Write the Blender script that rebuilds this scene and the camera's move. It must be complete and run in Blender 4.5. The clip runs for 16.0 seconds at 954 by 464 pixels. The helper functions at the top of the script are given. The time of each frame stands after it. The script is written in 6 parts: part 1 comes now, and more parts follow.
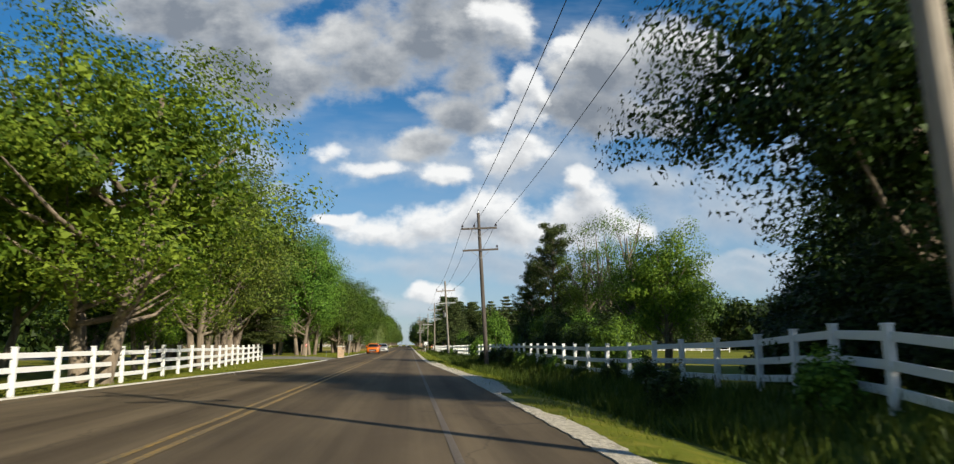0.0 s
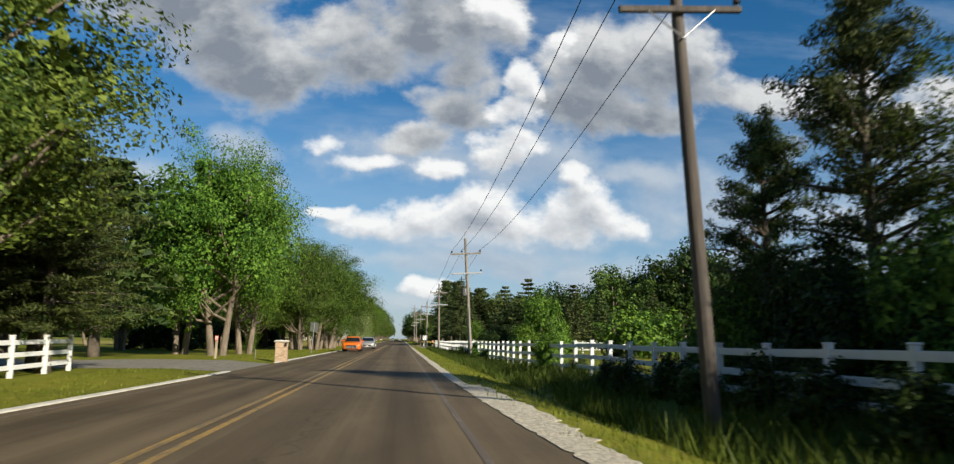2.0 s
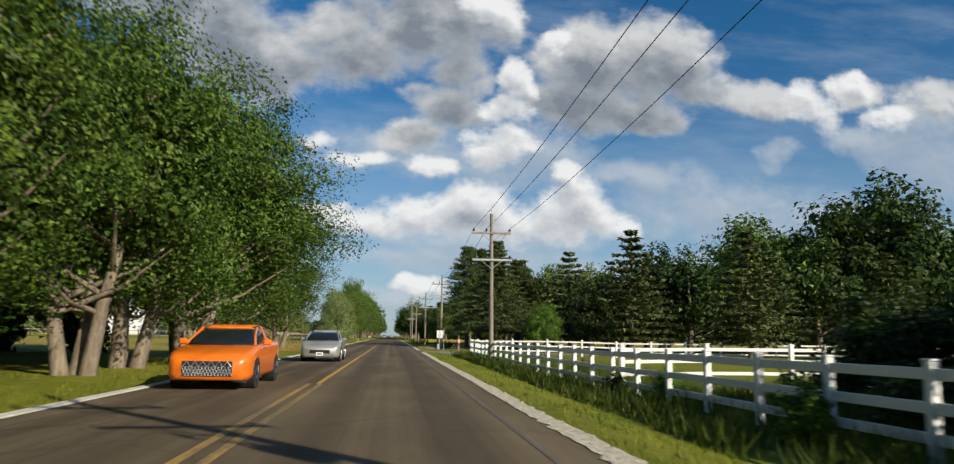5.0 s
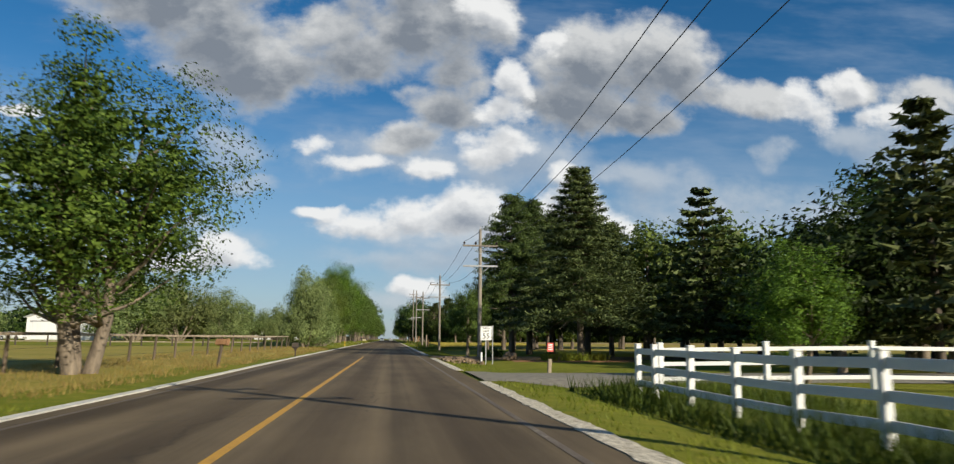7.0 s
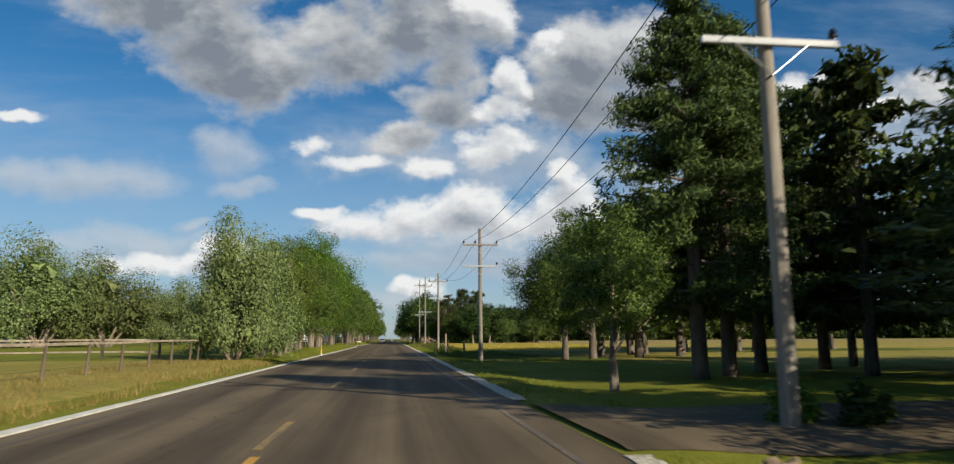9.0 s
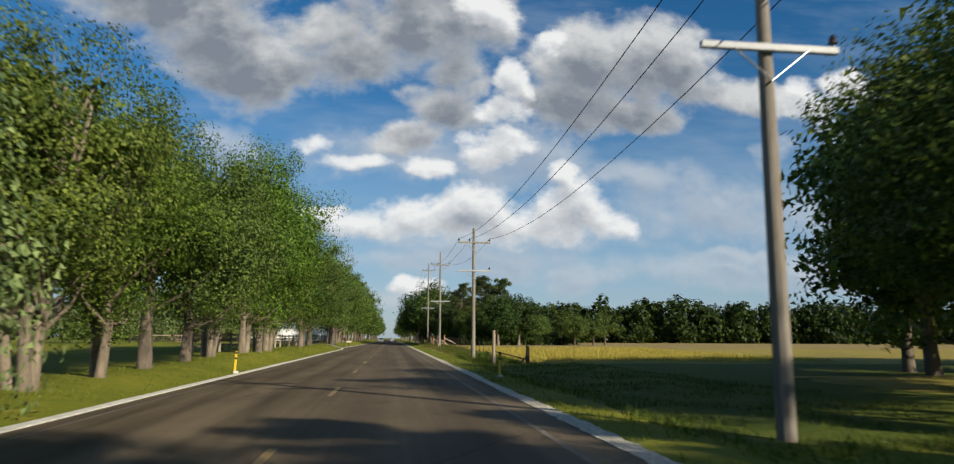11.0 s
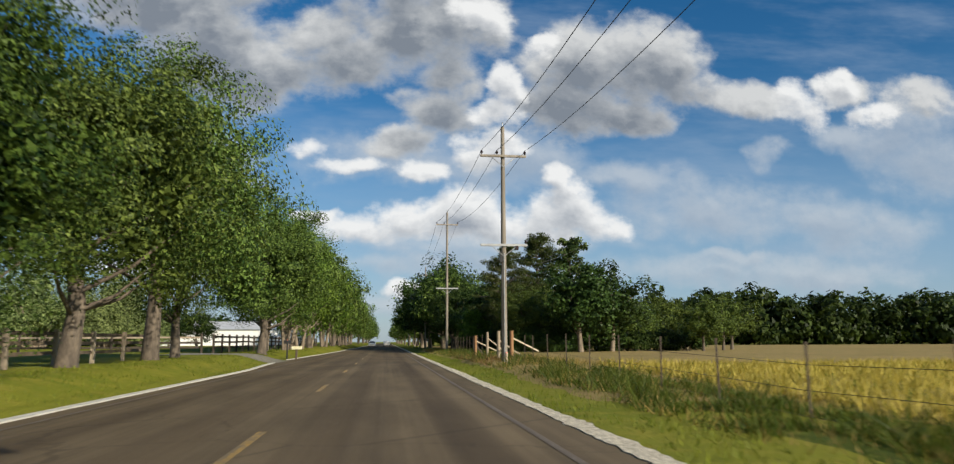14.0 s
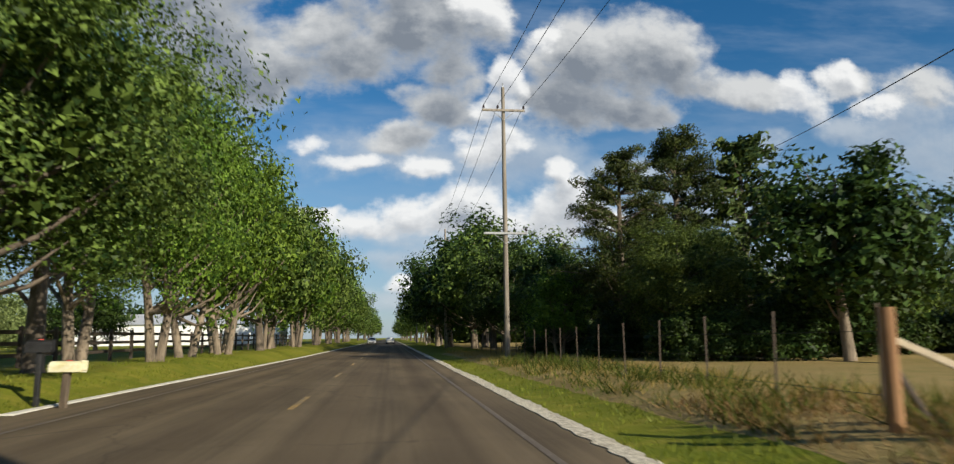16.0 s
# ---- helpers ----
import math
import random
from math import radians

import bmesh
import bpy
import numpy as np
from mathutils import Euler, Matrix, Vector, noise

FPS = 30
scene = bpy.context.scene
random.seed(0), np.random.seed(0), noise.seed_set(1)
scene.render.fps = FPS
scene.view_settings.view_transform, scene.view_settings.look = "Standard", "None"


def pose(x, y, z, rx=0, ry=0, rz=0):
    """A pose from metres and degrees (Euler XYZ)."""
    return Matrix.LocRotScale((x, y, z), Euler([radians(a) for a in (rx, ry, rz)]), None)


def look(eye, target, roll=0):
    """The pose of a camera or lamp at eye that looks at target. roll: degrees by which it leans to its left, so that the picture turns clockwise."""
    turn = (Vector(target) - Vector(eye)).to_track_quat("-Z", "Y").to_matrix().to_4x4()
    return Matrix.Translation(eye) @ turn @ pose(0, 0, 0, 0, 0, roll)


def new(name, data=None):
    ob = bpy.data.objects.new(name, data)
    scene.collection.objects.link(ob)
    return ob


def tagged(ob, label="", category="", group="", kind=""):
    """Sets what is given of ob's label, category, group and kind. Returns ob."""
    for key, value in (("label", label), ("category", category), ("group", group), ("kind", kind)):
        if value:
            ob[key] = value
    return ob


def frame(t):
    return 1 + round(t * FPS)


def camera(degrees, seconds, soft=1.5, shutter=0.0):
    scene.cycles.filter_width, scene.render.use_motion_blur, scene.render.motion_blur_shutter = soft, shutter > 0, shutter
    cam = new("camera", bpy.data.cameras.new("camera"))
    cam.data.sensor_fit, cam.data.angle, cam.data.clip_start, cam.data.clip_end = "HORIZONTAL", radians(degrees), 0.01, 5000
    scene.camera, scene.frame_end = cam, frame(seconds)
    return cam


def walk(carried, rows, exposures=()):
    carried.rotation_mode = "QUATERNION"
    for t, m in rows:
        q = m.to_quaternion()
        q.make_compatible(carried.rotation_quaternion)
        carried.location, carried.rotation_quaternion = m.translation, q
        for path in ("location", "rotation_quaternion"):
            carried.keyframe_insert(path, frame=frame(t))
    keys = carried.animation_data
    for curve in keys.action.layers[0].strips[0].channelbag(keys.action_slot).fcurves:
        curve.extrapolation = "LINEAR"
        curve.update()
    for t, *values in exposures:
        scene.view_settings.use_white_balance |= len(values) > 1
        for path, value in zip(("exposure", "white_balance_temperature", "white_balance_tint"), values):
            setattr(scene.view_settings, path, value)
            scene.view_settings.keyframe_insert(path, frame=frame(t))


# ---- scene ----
cam = camera(67.6, 16.0, soft=1.25, shutter=0.18)
PATH = [
    (0, (3.046, 2.354, 1.25), (3.233, 4.321, 1.562), -0.2),
    (0.5, (3.033, 10.537, 1.331), (3.229, 12.504, 1.639), 0.4),
    (1, (2.924, 18.798, 1.306), (3.126, 20.763, 1.615), 0.6),
    (1.5, (2.857, 27.211, 1.313), (3.062, 29.177, 1.617), 0.9),
    (2, (2.653, 35.699, 1.286), (2.858, 37.666, 1.584), 0.5),
    (2.5, (2.455, 44.326, 1.231), (2.654, 46.291, 1.546), 1.1),
    (3, (2.3, 53.081, 1.18), (2.507, 55.046, 1.487), 0.8),
    (3.5, (2.163, 61.882, 1.191), (2.374, 63.847, 1.499), 0.8),
    (4, (2.054, 71.023, 1.223), (2.271, 72.987, 1.529), 1.0),
    (4.5, (1.942, 80.184, 1.246), (2.166, 82.148, 1.546), 0.6),
    (5, (1.875, 89.425, 1.256), (2.102, 91.391, 1.548), 1.0),
    (7.5, (1.714, 135.298, 1.151), (1.946, 137.261, 1.45), 0.1),
    (8, (1.762, 144.491, 1.197), (1.992, 146.455, 1.496), -0.2),
    (8.5, (1.696, 153.629, 1.226), (1.932, 155.593, 1.522), -0.3),
    (9, (1.58, 162.515, 1.33), (1.815, 164.48, 1.625), -0.4),
    (11.3, (1.371, 203.459, 1.357), (1.602, 205.424, 1.653), 0.4),
    (11.5, (1.372, 207.029, 1.347), (1.6, 208.994, 1.64), 0.4),
    (12, (1.375, 215.92, 1.32), (1.606, 217.885, 1.612), -0.1),
    (12.5, (1.385, 224.763, 1.298), (1.619, 226.727, 1.592), -0.1),
    (13, (1.399, 233.721, 1.263), (1.638, 235.683, 1.567), -0.0),
    (13.5, (1.562, 242.648, 1.182), (1.807, 244.61, 1.484), -0.1),
    (14, (1.626, 251.561, 1.222), (1.875, 253.522, 1.526), -0.2),
    (14.5, (1.691, 260.783, 1.256), (1.942, 262.743, 1.562), -0.1),
    (15, (1.774, 270.011, 1.345), (2.021, 271.973, 1.648), 0.1),
    (15.5, (1.917, 279.324, 1.327), (2.164, 281.286, 1.625), -0.3),
    (16, (1.827, 288.503, 1.322), (2.068, 290.467, 1.613), -0.7),
]
# the exposure falls a little once the trees on both sides open up
EXPOSURES = ((0, 0.42), (2.4, 0.42), (3.4, 0.28), (12.5, 0.28), (16, 0.34))
walk(cam, [(t, look(e, a, r)) for t, e, a, r in PATH], EXPOSURES)

# ---- sun and sky ----
TO_SUN = Vector((0.64, -0.77, 0.48)).normalized()
sun = new("sun", bpy.data.lights.new("sun", "SUN"))
sun.data.energy, sun.data.angle, sun.data.color = 5.0, radians(0.6), (1.0, 0.91, 0.73)
sun.matrix_world = look(TO_SUN * 100, (0, 0, 0))


def link(tree, a, b):
    tree.links.new(a, b)


def math_node(tree, op, a, b=None, c=None):
    n = tree.nodes.new("ShaderNodeMath")
    n.operation = op
    for i, v in enumerate((a, b, c)):
        if v is None:
            continue
        if isinstance(v, (int, float)):
            n.inputs[i].default_value = v
        else:
            link(tree, v, n.inputs[i])
    return n.outputs[0]


def vec_node(tree, op, a, b=None):
    n = tree.nodes.new("ShaderNodeVectorMath")
    n.operation = op
    for i, v in enumerate((a, b)):
        if v is None:
            continue
        if isinstance(v, tuple):
            n.inputs[i].default_value = v
        else:
            link(tree, v, n.inputs[i])
    return n.outputs["Value"] if op in ("DOT_PRODUCT", "LENGTH") else n.outputs[0]


def mix_node(tree, fac, a, b):
    n = tree.nodes.new("ShaderNodeMix")
    n.data_type = "RGBA"
    for i, v in ((0, fac), (6, a), (7, b)):
        if isinstance(v, (int, float)):
            n.inputs[i].default_value = v
        elif isinstance(v, tuple):
            n.inputs[i].default_value = (*v[:3], 1)
        else:
            link(tree, v, n.inputs[i])
    return n.outputs[2]


def ramp_node(tree, fac, lo, hi):
    n = tree.nodes.new("ShaderNodeMapRange")
    n.interpolation_type = "SMOOTHSTEP"
    link(tree, fac, n.inputs[0])
    n.inputs[1].default_value, n.inputs[2].default_value = lo, hi
    return n.outputs[0]


def noise_node(tree, vec, scale, detail=4.0, rough=0.55):
    n = tree.nodes.new("ShaderNodeTexNoise")
    n.inputs["Scale"].default_value, n.inputs["Detail"].default_value = scale, detail
    n.inputs["Roughness"].default_value = rough
    if vec is not None:
        link(tree, vec, n.inputs["Vector"])
    return n.outputs[0]


# clouds: bearing and height over the road's far end, half width and half height
BANKS = [  # broad grey-bellied cumulus overhead
    (-0.384, 0.471, 0.091, 0.046), (-0.275, 0.445, 0.110, 0.074), (-0.205, 0.384, 0.102, 0.069), (-0.078, 0.422, 0.115, 0.070), (0.010, 0.468, 0.099, 0.072),
    (0.109, 0.468, 0.081, 0.073), (0.095, 0.378, 0.054, 0.047), (0.082, 0.331, 0.072, 0.035), (0.011, 0.290, 0.054, 0.025), (-0.010, 0.583, 0.156, 0.069),
    (-0.306, 0.564, 0.242, 0.076), (0.318, 0.404, 0.125, 0.088), (0.410, 0.432, 0.093, 0.071), (0.251, 0.349, 0.080, 0.055), (0.354, 0.334, 0.086, 0.031),
    (0.500, 0.373, 0.084, 0.035), (0.568, 0.361, 0.060, 0.029), (0.712, 0.391, 0.062, 0.034), (0.836, 0.386, 0.064, 0.041)]
PUFFS = [  # bright white heaps
    (-0.113, 0.272, 0.027, 0.016), (-0.053, 0.251, 0.050, 0.016), (0.047, 0.246, 0.039, 0.018), (0.140, 0.278, 0.054, 0.028), (0.171, 0.383, 0.024, 0.034),
    (0.149, 0.338, 0.036, 0.023), (-0.289, 0.105, 0.096, 0.017), (-0.230, 0.120, 0.036, 0.017), (-0.510, 0.309, 0.035, 0.009), (0.137, 0.482, 0.046, 0.025),
    (0.639, 0.368, 0.047, 0.046), (0.702, 0.396, 0.041, 0.034), (0.760, 0.348, 0.050, 0.024), (0.230, 0.446, 0.024, 0.019),
    (0.123, 0.189, 0.085, 0.038), (0.062, 0.173, 0.079, 0.028), (-0.032, 0.159, 0.077, 0.021), (-0.100, 0.174, 0.038, 0.012), (0.243, 0.183, 0.078, 0.047),
    (0.311, 0.160, 0.044, 0.027), (0.244, 0.233, 0.027, 0.022), (0.185, 0.167, 0.099, 0.034), (0.037, 0.071, 0.051, 0.012)]
VEILS = [  # thin pale sheets
    (-0.229, 0.263, 0.045, 0.031), (-0.210, 0.214, 0.037, 0.014), (-0.264, 0.157, 0.028, 0.008), (-0.430, 0.220, 0.126, 0.025), (-0.361, 0.129, 0.159, 0.022),
    (0.097, 0.107, 0.168, 0.023), (0.500, 0.197, 0.166, 0.042), (0.351, 0.243, 0.080, 0.024), (0.723, 0.166, 0.122, 0.038), (0.542, 0.101, 0.225, 0.027),
    (0.520, 0.124, 0.062, 0.011), (0.828, 0.306, 0.106, 0.075), (0.264, 0.085, 0.063, 0.018), (0.705, 0.307, 0.061, 0.020), (-0.005, 0.054, 0.059, 0.015),
    (0.000, 0.265, 0.130, 0.035), (0.180, 0.260, 0.100, 0.050), (0.150, 0.140, 0.200, 0.020), (0.573, 0.284, 0.028, 0.020)]


def cloud_group(name, heaps, warp, fray, floor, size):
    """The thickness of one layer of clouds; about nought at its rim."""
    g = bpy.data.node_groups.new(name, "ShaderNodeTree")
    g.interface.new_socket("place", in_out="INPUT", socket_type="NodeSocketVector")
    g.interface.new_socket("mass", in_out="OUTPUT", socket_type="NodeSocketFloat")
    gi, go = g.nodes.new("NodeGroupInput"), g.nodes.new("NodeGroupOutput")
    wn = g.nodes.new("ShaderNodeTexNoise")
    wn.inputs["Scale"].default_value, wn.inputs["Detail"].default_value = 11.0, 6.0
    link(g, gi.outputs[0], wn.inputs["Vector"])
    p = vec_node(g, "ADD", gi.outputs[0], vec_node(g, "MULTIPLY", vec_node(g, "SUBTRACT", wn.outputs["Color"], (0.5, 0.5, 0.5)), (warp, warp * 0.7, 0.0)))
    near = None
    for u, v, ru, rv in heaps:
        d = vec_node(g, "MULTIPLY", vec_node(g, "SUBTRACT", p, (u, v, 0.0)), (size / ru, size / rv, 0.0))
        d = vec_node(g, "DOT_PRODUCT", d, d)
        near = d if near is None else math_node(g, "SMOOTH_MIN", near, d, 0.7)
    body = math_node(g, "MAXIMUM", math_node(g, "SUBTRACT", 1.0, near), floor)
    q = vec_node(g, "MULTIPLY", gi.outputs[0], (1.0, 1.35, 1.0))
    n1 = noise_node(g, q, 13.0, 9.0, 0.58)
    n2 = noise_node(g, q, 5.0, 2.0, 0.5)
    body = math_node(g, "ADD", body, math_node(g, "MULTIPLY_ADD", n2, 0.9, -0.45))
    link(g, math_node(g, "ADD", body, math_node(g, "MULTIPLY_ADD", n1, fray, -0.5 * fray)), go.inputs[0])
    return g


world = bpy.data.worlds.new("sky")
scene.world = world
world.use_nodes = True
wt = world.node_tree
wt.nodes.clear()
sky = wt.nodes.new("ShaderNodeTexSky")
sky.sky_type, sky.sun_disc = "NISHITA", False
sky.sun_elevation, sky.sun_rotation = radians(25.6), radians(140.3)
sky.air_density, sky.dust_density, sky.ozone_density = 1.0, 0.4, 2.5
tc = wt.nodes.new("ShaderNodeTexCoord")
sep = wt.nodes.new("ShaderNodeSeparateXYZ")
link(wt, tc.outputs["Generated"], sep.inputs[0])
ahead = math_node(wt, "MAXIMUM", math_node(wt, "ABSOLUTE", sep.outputs[1]), 0.12)
comb = wt.nodes.new("ShaderNodeCombineXYZ")
link(wt, math_node(wt, "DIVIDE", sep.outputs[0], ahead), comb.inputs[0])
link(wt, math_node(wt, "DIVIDE", sep.outputs[2], ahead), comb.inputs[1])


def cloud_layer(under, group, rim, shade_at, depth, emboss, dark, bright, most=0.97):
    """Lays one layer of clouds over the sky behind it: bright rims and tops, grey bellies."""
    masses = []
    for shift in ((0, 0, 0), (0.006, 0.010, 0), (0.004, shade_at, 0)):
        gn = wt.nodes.new("ShaderNodeGroup")
        gn.node_tree = group
        link(wt, vec_node(wt, "ADD", comb.outputs[0], shift), gn.inputs[0])
        masses.append(gn.outputs[0])
    belly = math_node(wt, "MULTIPLY", ramp_node(wt, masses[2], -0.8, depth), ramp_node(wt, masses[0], -0.3, depth + 0.2))
    lit = math_node(wt, "ADD", math_node(wt, "SUBTRACT", 0.92, belly), math_node(wt, "MULTIPLY", math_node(wt, "SUBTRACT", masses[0], masses[1]), emboss))
    lit = math_node(wt, "MINIMUM", math_node(wt, "MAXIMUM", lit, 0.0), 1.0)
    col = mix_node(wt, lit, dark, bright)
    return mix_node(wt, math_node(wt, "MULTIPLY", ramp_node(wt, masses[0], *rim), most), under, col)


hsv = wt.nodes.new("ShaderNodeHueSaturation")
hsv.inputs["Saturation"].default_value, hsv.inputs["Value"].default_value = 1.38, 1.50
link(wt, sky.outputs[0], hsv.inputs["Color"])
haze = math_node(wt, "MULTIPLY", ramp_node(wt, math_node(wt, "SUBTRACT", 0.36, sep.outputs[2]), 0.0, 0.30), 0.62)
skyc = mix_node(wt, haze, hsv.outputs[0], (4.6, 6.9, 9.8))
wisp = math_node(wt, "MULTIPLY", ramp_node(wt, noise_node(wt, vec_node(wt, "MULTIPLY", comb.outputs[0], (1.0, 4.0, 1.0)), 3.0, 5.0, 0.6), 0.42, 0.74), 0.35)
skyc = mix_node(wt, wisp, skyc, (5.9, 7.4, 9.5))
skyc = cloud_layer(skyc, cloud_group("veil_mass", VEILS, 0.10, 3.0, -1.4, 0.95), (-0.8, 1.3), 0.03, 1.6, 0.4, (5.2, 6.4, 8.0), (8.8, 9.6, 10.4), 0.75)
skyc = cloud_layer(skyc, cloud_group("bank_mass", BANKS, 0.085, 2.6, -1.6, 0.96), (-0.25, 0.80), 0.060, 1.05, 0.55, (3.5, 4.0, 4.7), (10.8, 11.0, 11.0))
skyc = cloud_layer(skyc, cloud_group("puff_mass", PUFFS, 0.085, 3.2, -1.7, 0.94), (-0.25, 0.80), 0.034, 1.5, 0.50, (5.0, 5.6, 6.5), (14.2, 14.3, 14.2))
bg = wt.nodes.new("ShaderNodeBackground")
bg.inputs["Strength"].default_value = 0.050
link(wt, skyc, bg.inputs["Color"])
wo = wt.nodes.new("ShaderNodeOutputWorld")
link(wt, bg.outputs[0], wo.inputs[0])


# ---- materials ----
def material(name, rough=0.7, metal=0.0):
    m = bpy.data.materials.new(name)
    m.use_nodes = True
    t = m.node_tree
    b = t.nodes["Principled BSDF"]
    b.inputs["Roughness"].default_value, b.inputs["Metallic"].default_value = rough, metal
    return m, t, b


def coords(t, scale=(1, 1, 1)):
    tcn = t.nodes.new("ShaderNodeTexCoord")
    return vec_node(t, "MULTIPLY", tcn.outputs["Object"], tuple(float(s) for s in scale))


def place_coords(t, scale=(1, 1, 1)):
    g = t.nodes.new("ShaderNodeNewGeometry")
    return vec_node(t, "MULTIPLY", g.outputs["Position"], tuple(float(s) for s in scale))


def bump(t, b, height, strength=0.4, dist=0.02):
    n = t.nodes.new("ShaderNodeBump")
    n.inputs["Strength"].default_value, n.inputs["Distance"].default_value = strength, dist
    link(t, height, n.inputs["Height"])
    link(t, n.outputs[0], b.inputs["Normal"])


def plain(name, a, c, scale=6.0, rough=0.7, metal=0.0, stretch=(1, 1, 1), relief=0.25, dist=0.01, vary=0.0):
    """Two tones of one surface, at two scales, with fine relief."""
    m, t, b = material(name, rough, metal)
    v = coords(t, stretch)
    n1, n2 = noise_node(t, v, scale, 6, 0.6), noise_node(t, v, scale * 7, 3, 0.6)
    f = math_node(t, "ADD", math_node(t, "MULTIPLY", n1, 0.7), math_node(t, "MULTIPLY", n2, 0.3))
    col = mix_node(t, ramp_node(t, f, 0.32, 0.68), a, c)
    if vary:
        oi = t.nodes.new("ShaderNodeObjectInfo")
        h = t.nodes.new("ShaderNodeHueSaturation")
        link(t, math_node(t, "MULTIPLY_ADD", oi.outputs["Random"], vary, 1 - vary / 2), h.inputs["Value"])
        link(t, col, h.inputs["Color"])
        col = h.outputs[0]
    link(t, col, b.inputs["Base Color"])
    if relief:
        bump(t, b, f, relief, dist)
    return m


def leaf_material(name, dark, light, trans=0.24, rough=0.5):
    m, t, b = material(name, rough)
    g = t.nodes.new("ShaderNodeNewGeometry")
    oi = t.nodes.new("ShaderNodeObjectInfo")
    big = noise_node(t, place_coords(t), 0.45, 3, 0.6)
    f = math_node(t, "ADD", math_node(t, "MULTIPLY", g.outputs["Random Per Island"], 0.6), math_node(t, "MULTIPLY", big, 0.5))
    col = mix_node(t, ramp_node(t, f, 0.24, 0.98), dark, light)
    h = t.nodes.new("ShaderNodeHueSaturation")
    link(t, math_node(t, "MULTIPLY_ADD", oi.outputs["Random"], 0.03, 0.485), h.inputs["Hue"])
    link(t, math_node(t, "MULTIPLY_ADD", oi.outputs["Random"], 0.35, 0.82), h.inputs["Value"])
    link(t, col, h.inputs["Color"])
    link(t, h.outputs[0], b.inputs["Base Color"])
    b.inputs["Specular IOR Level"].default_value = 0.12
    tr = t.nodes.new("ShaderNodeBsdfTranslucent")
    link(t, mix_node(t, 0.5, h.outputs[0], (light[0] * 1.3, light[1] * 1.25, light[2] * 0.6)), tr.inputs[0])
    mx = t.nodes.new("ShaderNodeMixShader")
    mx.inputs[0].default_value = trans
    link(t, b.outputs[0], mx.inputs[1])
    link(t, tr.outputs[0], mx.inputs[2])
    link(t, mx.outputs[0], t.nodes["Material Output"].inputs[0])
    return m


def ground_material(name, tones, scale=0.12, relief=0.7):
    m, t, b = material(name, 0.9)
    v = place_coords(t)
    n1 = noise_node(t, v, scale, 5, 0.6)
    n2 = noise_node(t, v, scale * 14, 4, 0.65)
    n3 = noise_node(t, vec_node(t, "MULTIPLY", v, (1.0, 0.35, 1.0)), 18.0, 3, 0.7)
    c = mix_node(t, ramp_node(t, n1, 0.35, 0.65), tones[0], tones[1])
    c = mix_node(t, math_node(t, "MULTIPLY", ramp_node(t, n2, 0.45, 0.72), 0.75), c, tones[2])
    c = mix_node(t, math_node(t, "MULTIPLY", ramp_node(t, n3, 0.5, 0.75), 0.5), c, tones[3])
    link(t, c, b.inputs["Base Color"])
    b.inputs["Specular IOR Level"].default_value = 0.1
    bump(t, b, n3, relief, 0.06)
    return m


def asphalt_material():
    m, t, b = material("asphalt", 0.78)
    v = place_coords(t)
    sp = t.nodes.new("ShaderNodeSeparateXYZ")
    link(t, v, sp.inputs[0])
    lane = math_node(t, "ABSOLUTE", math_node(t, "SUBTRACT", math_node(t, "ABSOLUTE", sp.outputs[0]), 1.8))
    wear = math_node(t, "ABSOLUTE", math_node(t, "SUBTRACT", lane, 0.85))
    track = ramp_node(t, wear, 0.62, 0.10)
    long1 = noise_node(t, vec_node(t, "MULTIPLY", v, (1.5, 0.010, 1.0)), 1.0, 4, 0.6)
    patchy = noise_node(t, vec_node(t, "MULTIPLY", v, (1.0, 0.25, 1.0)), 0.6, 5, 0.6)
    grain = noise_node(t, v, 55.0, 2, 0.7)
    f = math_node(t, "ADD", math_node(t, "MULTIPLY", long1, 0.55), math_node(t, "MULTIPLY", patchy, 0.45))
    c = mix_node(t, ramp_node(t, f, 0.30, 0.70), (0.068, 0.052, 0.034), (0.190, 0.144, 0.088))
    c = mix_node(t, math_node(t, "MULTIPLY", track, 0.45), c, (0.056, 0.040, 0.026))
    c = mix_node(t, math_node(t, "MULTIPLY", ramp_node(t, grain, 0.5, 0.8), 0.35), c, (0.19, 0.16, 0.13))
    # sealed cracks across and along
    vo = t.nodes.new("ShaderNodeTexVoronoi")
    vo.feature = "DISTANCE_TO_EDGE"
    vo.inputs["Scale"].default_value = 0.16
    warp = noise_node(t, v, 0.5, 4, 0.6)
    wv = t.nodes.new("ShaderNodeVectorMath")
    wv.operation = "ADD"
    link(t, v, wv.inputs[0])
    link(t, vec_node(t, "MULTIPLY", warp, (2.0, 2.0, 0.0)), wv.inputs[1])
    link(t, wv.outputs[0], vo.inputs["Vector"])
    crack = ramp_node(t, vo.outputs["Distance"], 0.006, 0.002)
    c = mix_node(t, math_node(t, "MULTIPLY", crack, 0.3), c, (0.022, 0.020, 0.018))
    link(t, c, b.inputs["Base Color"])
    b.inputs["Specular IOR Level"].default_value = 0.10
    bump(t, b, grain, 0.35, 0.008)
    return m


